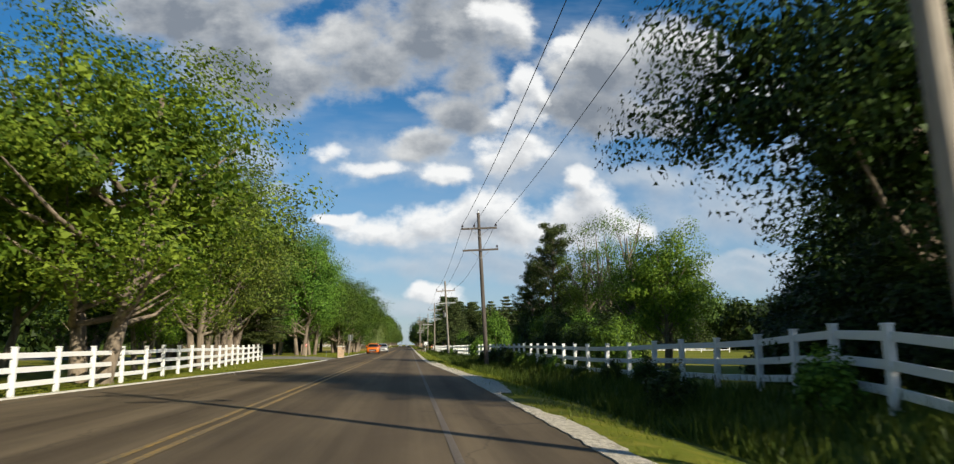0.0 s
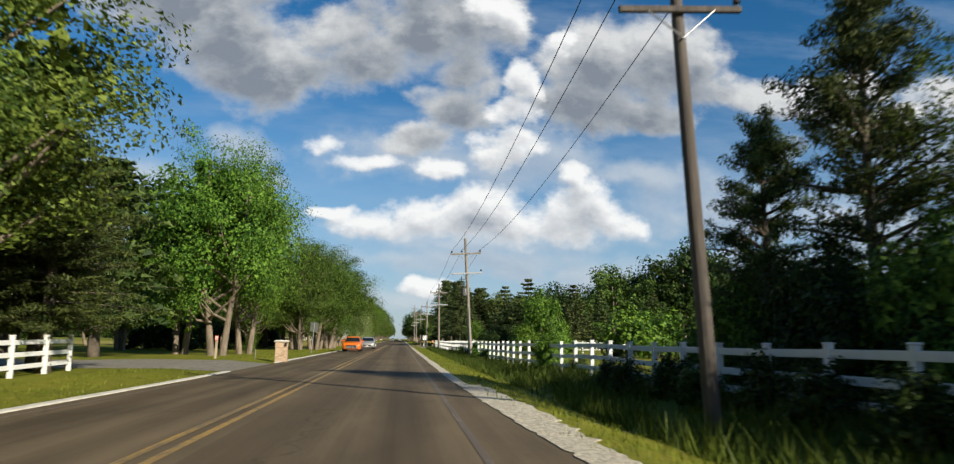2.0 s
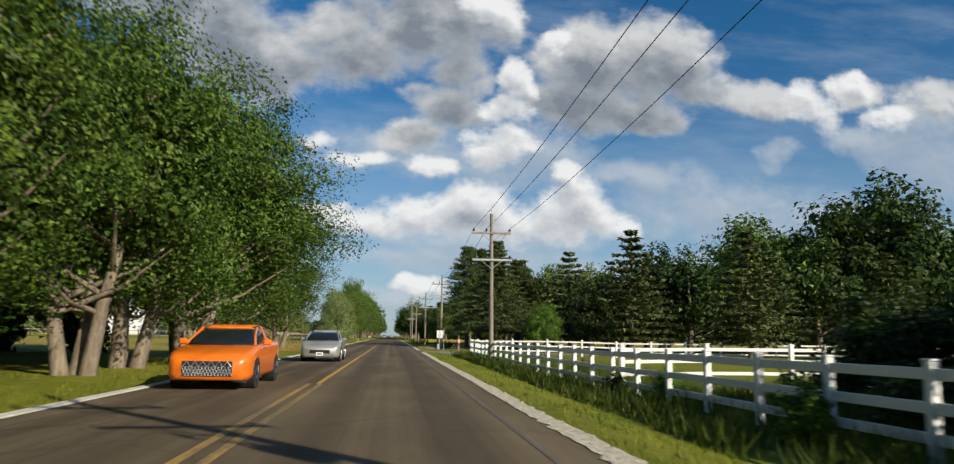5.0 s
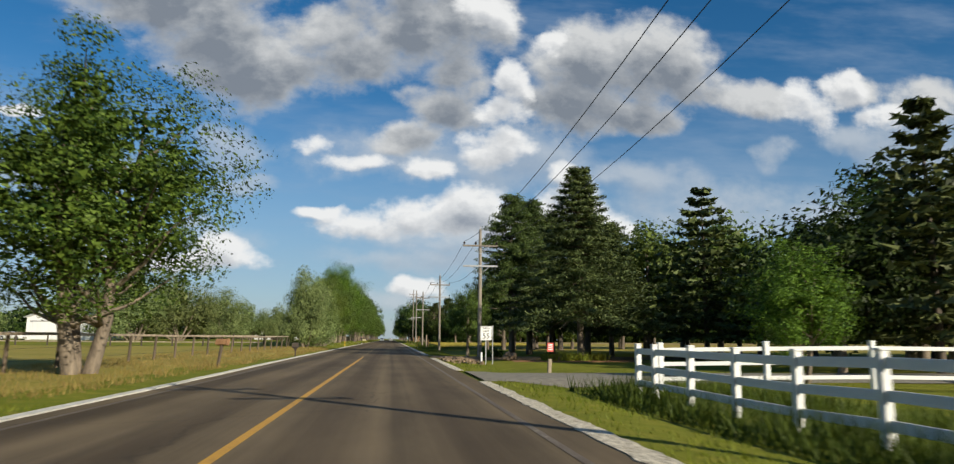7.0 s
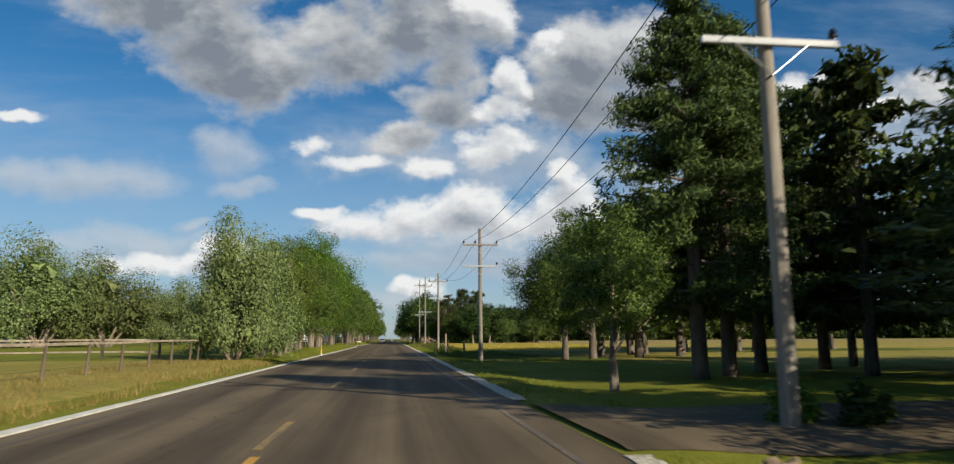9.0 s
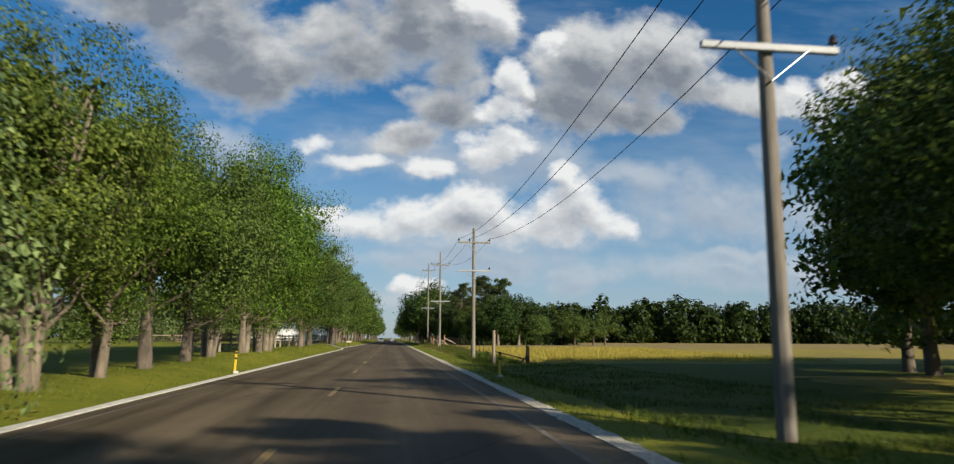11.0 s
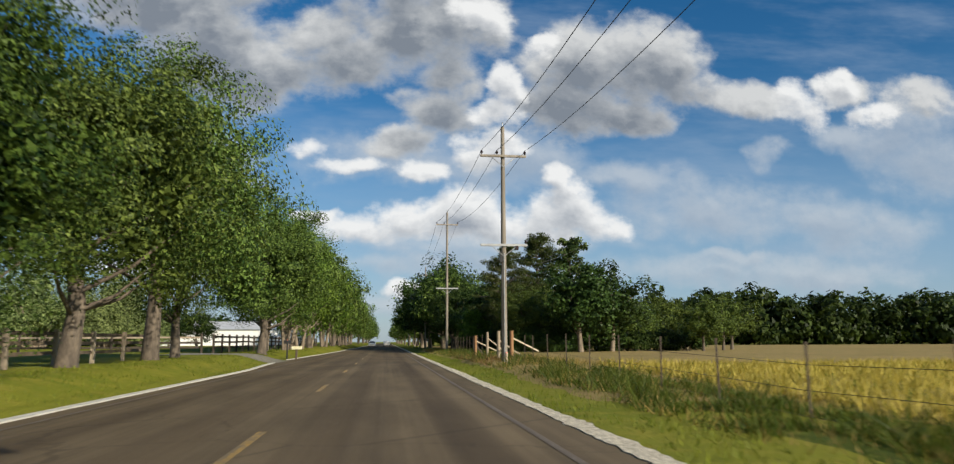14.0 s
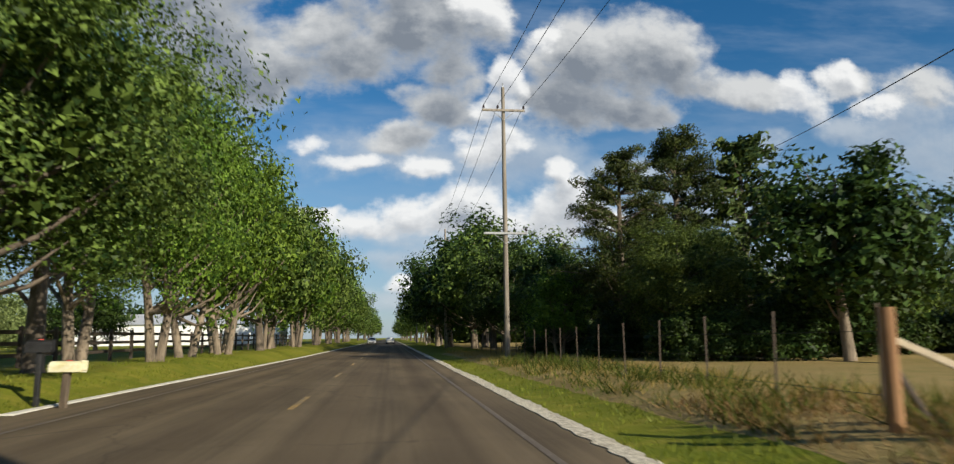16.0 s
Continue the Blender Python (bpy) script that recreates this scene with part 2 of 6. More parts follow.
def paint_material(name, col, under, keep=0.5):
    m, t, b = material(name, 0.7)
    v = place_coords(t)
    n = noise_node(t, v, 14.0, 5, 0.7)
    n2 = noise_node(t, vec_node(t, "MULTIPLY", v, (3.0, 0.25, 1.0)), 1.2, 3, 0.6)
    f = math_node(t, "ADD", math_node(t, "MULTIPLY", n, 0.6), math_node(t, "MULTIPLY", n2, 0.4))
    link(t, mix_node(t, ramp_node(t, f, keep - 0.1, keep + 0.1), under, col), b.inputs["Base Color"])
    return m


M_ASPHALT = asphalt_material()
M_YELLOW = paint_material("yellow_road_paint", (0.42, 0.25, 0.05), (0.13, 0.105, 0.065), 0.52)
M_FRESH = paint_material("fresh_yellow_road_paint", (0.52, 0.275, 0.03), (0.30, 0.18, 0.05), 0.42)
M_FOG = paint_material("worn_white_road_paint", (0.30, 0.26, 0.20), (0.11, 0.085, 0.06), 0.60)
M_KERB = plain("pale_concrete", (0.48, 0.455, 0.39), (0.72, 0.69, 0.61), 3.0, 0.85, relief=0.3)
M_GRAVEL = plain("limestone_gravel", (0.24, 0.20, 0.135), (0.80, 0.73, 0.58), 15.0, 0.9, relief=0.9, dist=0.03)
M_DRIVE = plain("gravel_drive", (0.135, 0.122, 0.092), (0.26, 0.237, 0.185), 4.0, 0.9, relief=0.6, dist=0.02)
M_LAWN = ground_material("mown_grass", ((0.125, 0.150, 0.014), (0.190, 0.195, 0.022), (0.260, 0.225, 0.038), (0.080, 0.105, 0.010)))
M_ROUGH = ground_material("rough_grass", ((0.072, 0.100, 0.014), (0.108, 0.130, 0.019), (0.150, 0.152, 0.028), (0.040, 0.060, 0.010)), 0.3)
M_PASTURE = ground_material("dry_pasture", ((0.25, 0.21, 0.045), (0.31, 0.25, 0.06), (0.18, 0.18, 0.03), (0.38, 0.30, 0.09)))
M_CROP = ground_material("ripening_crop", ((0.34, 0.255, 0.06), (0.28, 0.225, 0.055), (0.17, 0.165, 0.035), (0.40, 0.30, 0.085)), 0.08)
M_HAY = ground_material("cut_hay", ((0.265, 0.195, 0.078), (0.32, 0.235, 0.096), (0.175, 0.170, 0.048), (0.39, 0.290, 0.130)), 0.1)
M_MULCH = plain("red_mulch", (0.17, 0.075, 0.028), (0.33, 0.165, 0.06), 12.0, 0.95, relief=0.8, dist=0.02)
M_WHITE = plain("white_fence_paint", (0.72, 0.72, 0.70), (0.82, 0.82, 0.80), 2.5, 0.45, relief=0.05)
M_BARK = plain("grey_brown_bark", (0.085, 0.066, 0.048), (0.27, 0.215, 0.155), 5.0, 0.9, stretch=(1, 1, 0.22), relief=0.9, dist=0.04)
M_BARKD = plain("dark_bark", (0.055, 0.043, 0.033), (0.17, 0.135, 0.10), 5.0, 0.9, stretch=(1, 1, 0.25), relief=0.9, dist=0.04)
M_POLE = plain("weathered_pole_timber", (0.16, 0.135, 0.105), (0.34, 0.30, 0.25), 4.0, 0.85, stretch=(2, 2, 0.12), relief=0.6, dist=0.01, vary=0.35)
M_POLED = plain("creosoted_pole_timber", (0.05, 0.042, 0.036), (0.12, 0.10, 0.085), 4.0, 0.85, stretch=(2, 2, 0.12), relief=0.6)
M_POST = plain("grey_post_timber", (0.22, 0.17, 0.12), (0.42, 0.34, 0.25), 4.0, 0.85, stretch=(2, 2, 0.2), relief=0.5, vary=0.3)
M_POSTD = plain("brown_grey_post_timber", (0.055, 0.040, 0.027), (0.15, 0.112, 0.075), 4.0, 0.85, stretch=(2, 2, 0.2), relief=0.5, vary=0.4)
M_POSTB = plain("brown_post_timber", (0.20, 0.10, 0.045), (0.34, 0.19, 0.09), 4.0, 0.85, stretch=(2, 2, 0.2), relief=0.5)
M_BOARD = plain("pale_brace_timber", (0.40, 0.32, 0.22), (0.62, 0.53, 0.39), 3.0, 0.7, stretch=(1, 1, 0.3), relief=0.2)
M_DARKWOOD = plain("dark_stained_boards", (0.035, 0.026, 0.02), (0.09, 0.068, 0.05), 3.0, 0.8, relief=0.3, vary=0.4)
M_GALV = plain("galvanised_steel", (0.34, 0.35, 0.36), (0.52, 0.53, 0.54), 6.0, 0.45, 0.7, relief=0.08)
M_RUST = plain("rusty_steel_post", (0.028, 0.022, 0.018), (0.075, 0.052, 0.036), 8.0, 0.8, 0.2, relief=0.3)
M_WIRE = plain("black_cable", (0.012, 0.012, 0.013), (0.03, 0.03, 0.03), 3.0, 0.6, relief=0)
M_PORC = plain("brown_porcelain", (0.02, 0.014, 0.012), (0.05, 0.03, 0.025), 6.0, 0.25, relief=0)
M_GREY = plain("grey_enamel", (0.30, 0.31, 0.32), (0.42, 0.43, 0.44), 3.0, 0.5, relief=0.05)
M_TANK = plain("dark_grey_enamel", (0.030, 0.031, 0.034), (0.062, 0.063, 0.066), 3.0, 0.5, relief=0.05)
M_SIGN = plain("white_sign_sheeting", (0.78, 0.78, 0.77), (0.84, 0.84, 0.83), 2.0, 0.4, relief=0)
M_BLACK = plain("black_paint", (0.012, 0.012, 0.013), (0.025, 0.025, 0.026), 5.0, 0.5, relief=0.05)
M_RED = plain("red_sign_sheeting", (0.55, 0.07, 0.05), (0.66, 0.11, 0.08), 4.0, 0.45, relief=0)
M_MARK = plain("yellow_marker_plastic", (0.70, 0.44, 0.02), (0.80, 0.52, 0.04), 3.0, 0.5, relief=0)
M_DULL = plain("weathered_aluminium", (0.070, 0.078, 0.070), (0.115, 0.125, 0.112), 5.0, 0.6, relief=0.05)
M_CREAM = plain("cream_yellow_enamel", (0.70, 0.62, 0.30), (0.82, 0.78, 0.60), 4.0, 0.45, relief=0.05)
M_BRICK = plain("buff_red_brick", (0.40, 0.25, 0.15), (0.62, 0.46, 0.31), 5.0, 0.9, relief=0.4, vary=0.5)
M_MORTAR = plain("mortar", (0.40, 0.35, 0.29), (0.50, 0.45, 0.38), 9.0, 0.95, relief=0.3)
M_ROCK = plain("field_stone", (0.09, 0.062, 0.038), (0.30, 0.215, 0.135), 3.0, 0.9, relief=0.8, dist=0.03, vary=0.5)
M_BARN = plain("white_barn_siding", (0.70, 0.70, 0.70), (0.80, 0.80, 0.80), 0.5, 0.6, stretch=(8, 8, 0.5), relief=0.1)
M_ROOF = plain("pale_metal_roof", (0.50, 0.51, 0.52), (0.62, 0.63, 0.64), 1.0, 0.45, 0.3, relief=0.1)
M_MAPLE = leaf_material("maple_leaves", (0.019, 0.052, 0.007), (0.188, 0.300, 0.040), 0.20)
# brighter copy of the maple leaves, with sunlight put into the green
M_MAPLE_SUNLIT = leaf_material("sunlit_maple_leaves", (0.030, 0.078, 0.009), (0.265, 0.390, 0.044), 0.30)
M_LINDEN = leaf_material("linden_leaves", (0.010, 0.027, 0.006), (0.100, 0.160, 0.027), 0.18)
M_ELM = leaf_material("elm_leaves", (0.016, 0.042, 0.007), (0.138, 0.218, 0.034), 0.18)
M_WOODLAND = leaf_material("woodland_leaves", (0.010, 0.023, 0.006), (0.066, 0.108, 0.022), 0.18)
M_LOCUST = leaf_material("locust_leaves", (0.026, 0.050, 0.009), (0.205, 0.258, 0.046), 0.18)
M_OAK = leaf_material("oak_leaves", (0.012, 0.030, 0.007), (0.185, 0.262, 0.056), 0.20)
M_SAGE = leaf_material("grey_green_leaves", (0.070, 0.100, 0.035), (0.29, 0.345, 0.130), 0.25)
# near-black green: the shade on these crowns is put into the leaf colour
M_SHADELEAF = leaf_material("dense_shade_toned_leaves", (0.009, 0.020, 0.005), (0.060, 0.100, 0.021), 0.15)
M_SPRUCE = leaf_material("spruce_needles", (0.022, 0.036, 0.012), (0.150, 0.176, 0.062), 0.1)
M_PINE = leaf_material("pine_needles", (0.020, 0.036, 0.011), (0.110, 0.140, 0.036), 0.12)
M_BLADE = leaf_material("tall_grass_blades", (0.085, 0.110, 0.012), (0.23, 0.245, 0.034), 0.30)
M_RANK = leaf_material("rank_grass_blades", (0.034, 0.056, 0.009), (0.120, 0.150, 0.024), 0.25)
M_DEAD = leaf_material("dead_brown_blades", (0.13, 0.075, 0.030), (0.36, 0.23, 0.10), 0.2)
M_GRAIN = leaf_material("ripening_grain", (0.27, 0.215, 0.045), (0.55, 0.43, 0.105), 0.3)
M_STRAW = leaf_material("straw_blades", (0.21, 0.160, 0.050), (0.44, 0.335, 0.110), 0.3)


# ---- helpers of this scene ----
def mesh_of(bm, name, mat=None, smooth=False):
    me = bpy.data.meshes.new(name)
    bm.to_mesh(me)
    bm.free()
    if mat:
        me.materials.append(mat)
    if smooth:
        me.polygons.foreach_set("use_smooth", [True] * len(me.polygons))
    return me


def part(name, bm, mat, parent=None, label="", smooth=False):
    me = bm if isinstance(bm, bpy.types.Mesh) else mesh_of(bm, name, mat, smooth)
    ob = new(name, me)
    if parent:
        ob.parent = parent
    if label:
        ob["label"] = label
    return ob


def thing(name, m, label, category, group="", kind=""):
    ob = new(name)
    ob.empty_display_size = 0.2
    ob.matrix_world = m
    return tagged(ob, label, category, group, kind)


def box(bm, c, s, m=None, bevel=0.0):
    mm = Matrix.Translation(c) @ Matrix.Diagonal((*s, 1))
    r = bmesh.ops.create_cube(bm, size=1, matrix=(m @ mm) if m else mm)
    if bevel:
        es = list({e for v in r["verts"] for e in v.link_edges})
        bmesh.ops.bevel(bm, geom=es, offset=bevel, segments=1, affect="EDGES")
    return bm


def tube(bm, pts, radii, sides=8, cap=True):
    """A tapered tube along a few points."""
    pts = [Vector(p) for p in pts]
    rings = []
    for i, p in enumerate(pts):
        d = (pts[min(i + 1, len(pts) - 1)] - pts[max(i - 1, 0)]).normalized()
        a = d.orthogonal().normalized()
        if abs(d.z) < 0.9:
            a = d.cross(Vector((0, 0, 1))).normalized()
        else:
            a = d.cross(Vector((0, 1, 0))).normalized()
        b = d.cross(a)
        rings.append([bm.verts.new(p + (a * math.cos(k * math.tau / sides) + b * math.sin(k * math.tau / sides)) * radii[i]) for k in range(sides)])
    for r0, r1 in zip(rings, rings[1:]):
        for k in range(sides):
            bm.faces.new((r0[k], r0[(k + 1) % sides], r1[(k + 1) % sides], r1[k]))
    if cap:
        bm.faces.new(rings[0][::-1])
        bm.faces.new(rings[-1])
    return bm


def quads_mesh(name, verts, faces, mat):
    me = bpy.data.meshes.new(name)
    n, k = len(faces), faces.shape[1]
    me.vertices.add(len(verts))
    me.vertices.foreach_set("co", np.ascontiguousarray(verts, dtype=np.float32).ravel())
    me.loops.add(n * k)
    me.loops.foreach_set("vertex_index", np.ascontiguousarray(faces, dtype=np.int32).ravel())
    me.polygons.add(n)
    me.polygons.foreach_set("loop_start", np.arange(0, n * k, k, dtype=np.int32))
    me.materials.append(mat)
    me.update(calc_edges=True)
    return me


def lerp_table(tab, y):
    for (y0, v0), (y1, v1) in zip(tab, tab[1:]):
        if y <= y1:
            f = min(max((y - y0) / (y1 - y0), 0), 1)
            return v0 + (v1 - v0) * f
    return tab[-1][1]


# ---- the lie of the land ----
LEFT_EDGE = [(-60, -6.6), (20, -6.4), (30, -5.6), (48, -3.95), (58, -3.75), (105, -3.60), (145, -3.55), (165, -3.85), (215, -4.15), (284, -4.3), (294, -4.9), (304, -5.05), (316, -4.85), (340, -4.4), (900, -4.3)]
RIGHT_EDGE = [(-60, 5.4), (14, 5.3), (30, 5.2), (46, 4.55), (58, 4.27), (97, 4.18), (160, 4.20), (223, 4.30), (296, 4.36), (900, 4.5)]
LEFT_RISE = [(-60, 0.10), (55, 0.04), (78, 0.18), (125, 0.18), (145, 0.10), (190, 0.12), (222, 0.30), (240, 0.50), (900, 0.55)]
RIGHT_DIP = [(-60, -0.45), (60, -0.40), (110, -0.32), (140, -0.20), (180, -0.15), (235, -0.15), (262, -0.02), (280, 0.26), (300, 0.28), (330, 0.15), (900, 0.10)]


RIGHT_BACK = [(-60, 0.45), (11, 0.45), (18, 0.22), (25, 0.06), (45, 0.06), (72, 0.02), (110, -0.04), (140, -0.06), (235, -0.10), (262, -0.02), (280, 0.26), (300, 0.28), (330, 0.15), (900, 0.1)]


def smooth01(f):
    f = min(max(f, 0.0), 1.0)
    return f * f * (3 - 2 * f)


def gz(x, y):
    """Height of the ground."""
    le, re = lerp_table(LEFT_EDGE, y), lerp_table(RIGHT_EDGE, y)
    bumps = 0.05 * noise.noise((x * 0.25, y * 0.25, 0.3)) + 0.02 * noise.noise((x * 1.1, y * 1.1, 4.0))
    if x < le:
        d = le - x
        return lerp_table(LEFT_RISE, y) * smooth01(d / 2.4) + bumps * smooth01((d - 0.3) / 1.5) - 0.01
    if x > re:
        d = x - re
        dip = lerp_table(RIGHT_DIP, y)
        back = lerp_table(RIGHT_BACK, y)
        z = dip * smooth01((d - 0.6) / 2.4)
        z -= 0.34 * math.exp(-((x - 5.75) / 0.75) ** 2 - ((y - 163.9) / 1.5) ** 2)
        z += (back - dip) * smooth01((d - 2.6) / 2.4)
        return z + bumps * smooth01((d - 0.4) / 1.5) - 0.01
    return -0.05


def sheet(name, xs, ys, zf, mat, label, category="", kind="structure"):
    verts = np.array([(x, y, zf(x, y)) for y in ys for x in xs])
    nx = len(xs)
    idx = np.arange(len(verts)).reshape(len(ys), nx)
    f = np.stack([idx[:-1, :-1], idx[:-1, 1:], idx[1:, 1:], idx[1:, :-1]], -1).reshape(-1, 4)
    me = quads_mesh(name, verts, f, mat)
    me.polygons.foreach_set("use_smooth", [True] * len(me.polygons))
    return tagged(new(name, me), label, category or name, "", kind)


def spaced(a, b, step):
    n = max(1, round((b - a) / step))
    return [a + (b - a) * i / n for i in range(n + 1)]


gx = [-2500, -900, -400, -200, -120] + spaced(-80, -14, 4) + spaced(-13, 16, 0.5) + spaced(18, 80, 4) + [120, 200, 400, 900, 2500]
gy = [-1500, -400, -150] + spaced(-60, 400, 1.6) + spaced(410, 600, 10) + [700, 900, 1500, 4000]
sheet("ground", gx, gy, gz, M_LAWN, "mown green roadside grass with dry yellow patches", "grass")


def ribbon(name, y0, y1, left, right, z, mat, label, step=4.0, cols=2, thick=0.0, kind="structure"):
    """A strip along the road between two edges, given as functions of y."""
    bm = bmesh.new()
    rows = []
    for y in spaced(y0, y1, step):
        a, c = left(y), right(y)
        rows.append([bm.verts.new((a + (c - a) * k / cols, y, z(a + (c - a) * k / cols, y))) for k in range(cols + 1)])
    for r0, r1 in zip(rows, rows[1:]):
        for k in range(cols):
            bm.faces.new((r0[k], r0[k + 1], r1[k + 1], r1[k]))
    if thick:
        g = bmesh.ops.extrude_face_region(bm, geom=list(bm.faces))
        bmesh.ops.translate(bm, verts=[v for v in g["geom"] if isinstance(v, bmesh.types.BMVert)], vec=(0, 0, thick))
        bmesh.ops.recalc_face_normals(bm, faces=bm.faces)
    return tagged(new(name, mesh_of(bm, name, mat)), label, name.split("_")[-1], "", kind)


le = lambda y: lerp_table(LEFT_EDGE, y)
re = lambda y: lerp_table(RIGHT_EDGE, y)
crown = lambda x, y: 0.03 - 0.004 * abs(x)
ribbon("road", -60, 900, le, re, crown, M_ASPHALT, "worn grey-brown asphalt two-lane country road", 4, 6)
wob = lambda y, s: 0.05 * noise.noise((y * 0.6, s, 0)) + 0.10 * noise.noise((y * 0.13, s, 7))
paint = lambda x, y: crown(x, y) + 0.005
for i, x in enumerate((-0.14, 0.14)):
    ribbon("centre_line", -60, 108, lambda y: x - 0.06, lambda y: x + 0.06, paint, M_YELLOW, "worn solid yellow centre line on asphalt", 6, 1)
ribbon("centre_line", 108, 171, lambda y: 0.02, lambda y: 0.14, paint, M_FRESH, "worn solid yellow centre line on asphalt", 6, 1)
dash = 171.5
while dash < 520:
    ribbon("centre_dash", dash, dash + 3.0, lambda y: -0.06, lambda y: 0.06, paint, M_YELLOW, "faded yellow centre dash on asphalt", 3, 1)
    dash += 10.9
ribbon("edge_line_right", -60, 600, lambda y: 3.55, lambda y: 3.65, paint, M_FOG, "faded white edge line on asphalt", 6, 1)
ribbon("edge_line_left", 46, 600, lambda y: max(le(y) + 0.50, -3.80), lambda y: max(le(y) + 0.60, -3.70), paint, M_FOG, "faded white edge line on asphalt", 6, 1)
# pale strips at both edges of the asphalt, broken by the drives
for y0, y1 in ((-60, 63.5), (73.5, 295.2), (302.6, 600)):
    ribbon("kerb_left", y0, y1, lambda y: le(y) - 0.10 + 0.7 * wob(y, 1), lambda y: le(y) + 0.12 + 0.3 * wob(y, 2), lambda x, y: 0.015, M_KERB, "pale concrete edge strip along the road", 0.7, 1, 0.03)
for y0, y1, w in ((-60, 21, 0.32), (21, 56, 0.60), (56, 146, 0.27), (153, 170.5, 0.25), (178, 600, 0.27)):
    ragged = lambda y, k: 0.07 * noise.noise((y * 2.7, k, 1)) + 0.06 * noise.noise((y * 6.1, k, 5))
    ribbon("kerb_right", y0, y1, lambda y: re(y) - 0.06 + 0.4 * wob(y, 3) + ragged(y, 2), lambda y: re(y) + w + (3.4 * wob(y, 4) if w > 0.3 else 1.2 * wob(y, 4)) + (2.2 if w > 0.4 else 1.0) * ragged(y, 3), lambda x, y: 0.012, M_GRAVEL,
           "white limestone gravel shoulder beside the road" if w > 0.4 else "pale gravel edge strip along the road", 0.22, 2, 0.014)


def spread(h, x0, x1, y0, y1, soft=2.0):
    """A surface just over the ground that dips under it at its edges."""
    return lambda x, y: gz(x, y) - 0.10 + (h + 0.10) * smooth01(min(x - x0, x1 - x, y - y0, y1 - y) / soft)


over = lambda h: (lambda x, y: gz(x, y) + h)


def bank(h, soft=1.3):
    """The ground carried level across a ditch, for a drive; its sides slope."""
    def z(x, y):
        edge = min(min(abs(y - a), abs(y - c)) if a <= y <= c else 0.0 for a, c in ((64, 73), (295.4, 301.8), (146.5, 152.5), (171, 177)) if a - 0.1 <= y <= c + 0.1)
        g = gz(x, y)
        return g + (max(g, -0.03) - g) * smooth01(edge / soft) + h * smooth01(edge / 0.5) + 0.012
    return z


# drives
sheet("drive_left", spaced(-40, -3.5, 0.8), spaced(64, 73, 0.45), bank(0.025), M_DRIVE, "grey gravel drive between lawn and road", "driveway")
sheet("drive_left_far", spaced(-11.6, -4.0, 0.6), spaced(295.4, 301.8, 0.4), bank(0.02), M_DRIVE, "grey gravel field entrance crossing the grass verge", "driveway")
sheet("drive_right", spaced(4.4, 60, 0.8), spaced(146.5, 152.5, 0.4), bank(0.03), M_DRIVE, "grey gravel farm drive meeting the road", "driveway")
sheet("drive_right_far", spaced(4.4, 60, 0.8), spaced(171, 177, 0.4), bank(0.03), M_ASPHALT, "dark paved drive shaded by pines", "driveway")
# fields
sheet("pasture", [-140, -100, -70] + spaced(-50, -10, 1.4) + spaced(-9.6, -4.6, 0.4), spaced(136, 206, 1.4), spread(0.05, -141, -4.5, 136, 206, 1.6), M_PASTURE, "dry yellowed pasture behind wire fence", "field")
sheet("crop_field", spaced(8.8, 40, 1.0) + spaced(44, 170, 6.0), spaced(239.5, 280, 1.0), spread(0.10, 8.8, 175, 239.5, 281, 2.0), M_CROP, "ripening yellow-green crop field", "field")
sheet("far_crop_field", spaced(14, 60, 1.5) + spaced(66, 240, 6), spaced(199, 228, 1.4), spread(0.04, 14, 246, 199, 228, 2.5), M_PASTURE, "pale yellow field beyond the pines", "field")
sheet("hay_field", spaced(9.4, 40, 1.0) + spaced(44, 170, 6.0), spaced(279.2, 340, 1.2) + spaced(344, 420, 4.0), spread(0.06, 9.4, 175, 278.6, 424, 1.6), M_HAY, "mown straw-coloured hay field", "field")
sheet("mulch_bed", spaced(8.2, 17.5, 0.3), spaced(166.0, 171.0, 0.25), spread(0.035, 8.2, 17.5, 166.0, 171.0, 0.9), M_MULCH, "red-brown mulch bed round a spruce trunk", "bed")

sheet("rough_strip", spaced(6.0, 11.5, 0.5), spaced(2, 143, 1.2), lambda x, y: gz(x, y) - 0.06 + 0.085 * smooth01(min(x - 6.6 - 2.4 * wob(y, 9) - 0.2, 11.6 - x) / 0.7), M_ROUGH, "dark rough unmown grass strip along the white fence", "grass")
sheet("rough_strip_far", spaced(6.2, 9.6, 0.4), spaced(230, 266, 1.2), lambda x, y: gz(x, y) - 0.06 + 0.085 * smooth01(min(x - 6.4 - 3 * wob(y, 5), 9.7 - x, (y - 231) * 0.2, (265 - y) * 0.2) / 0.8), M_ROUGH, "dark rough grass strip along the field edge", "grass")
# darker grass sheet that deepens the tree shade by its colour
sheet("shade_toned_ground", spaced(5.4, 14, 0.6) + spaced(16, 60, 3.0), spaced(205, 242, 1.2), lambda x, y: gz(x, y) - 0.06 + 0.085 * smooth01(min(x - 5.6 - 2 * wob(y, 8), 58 - x, (y - 206) * 0.3, (241.5 - y) * 0.4) / 0.8), M_ROUGH, "grass beside the crop field, darkened by a sheet for tree shade", "grass")
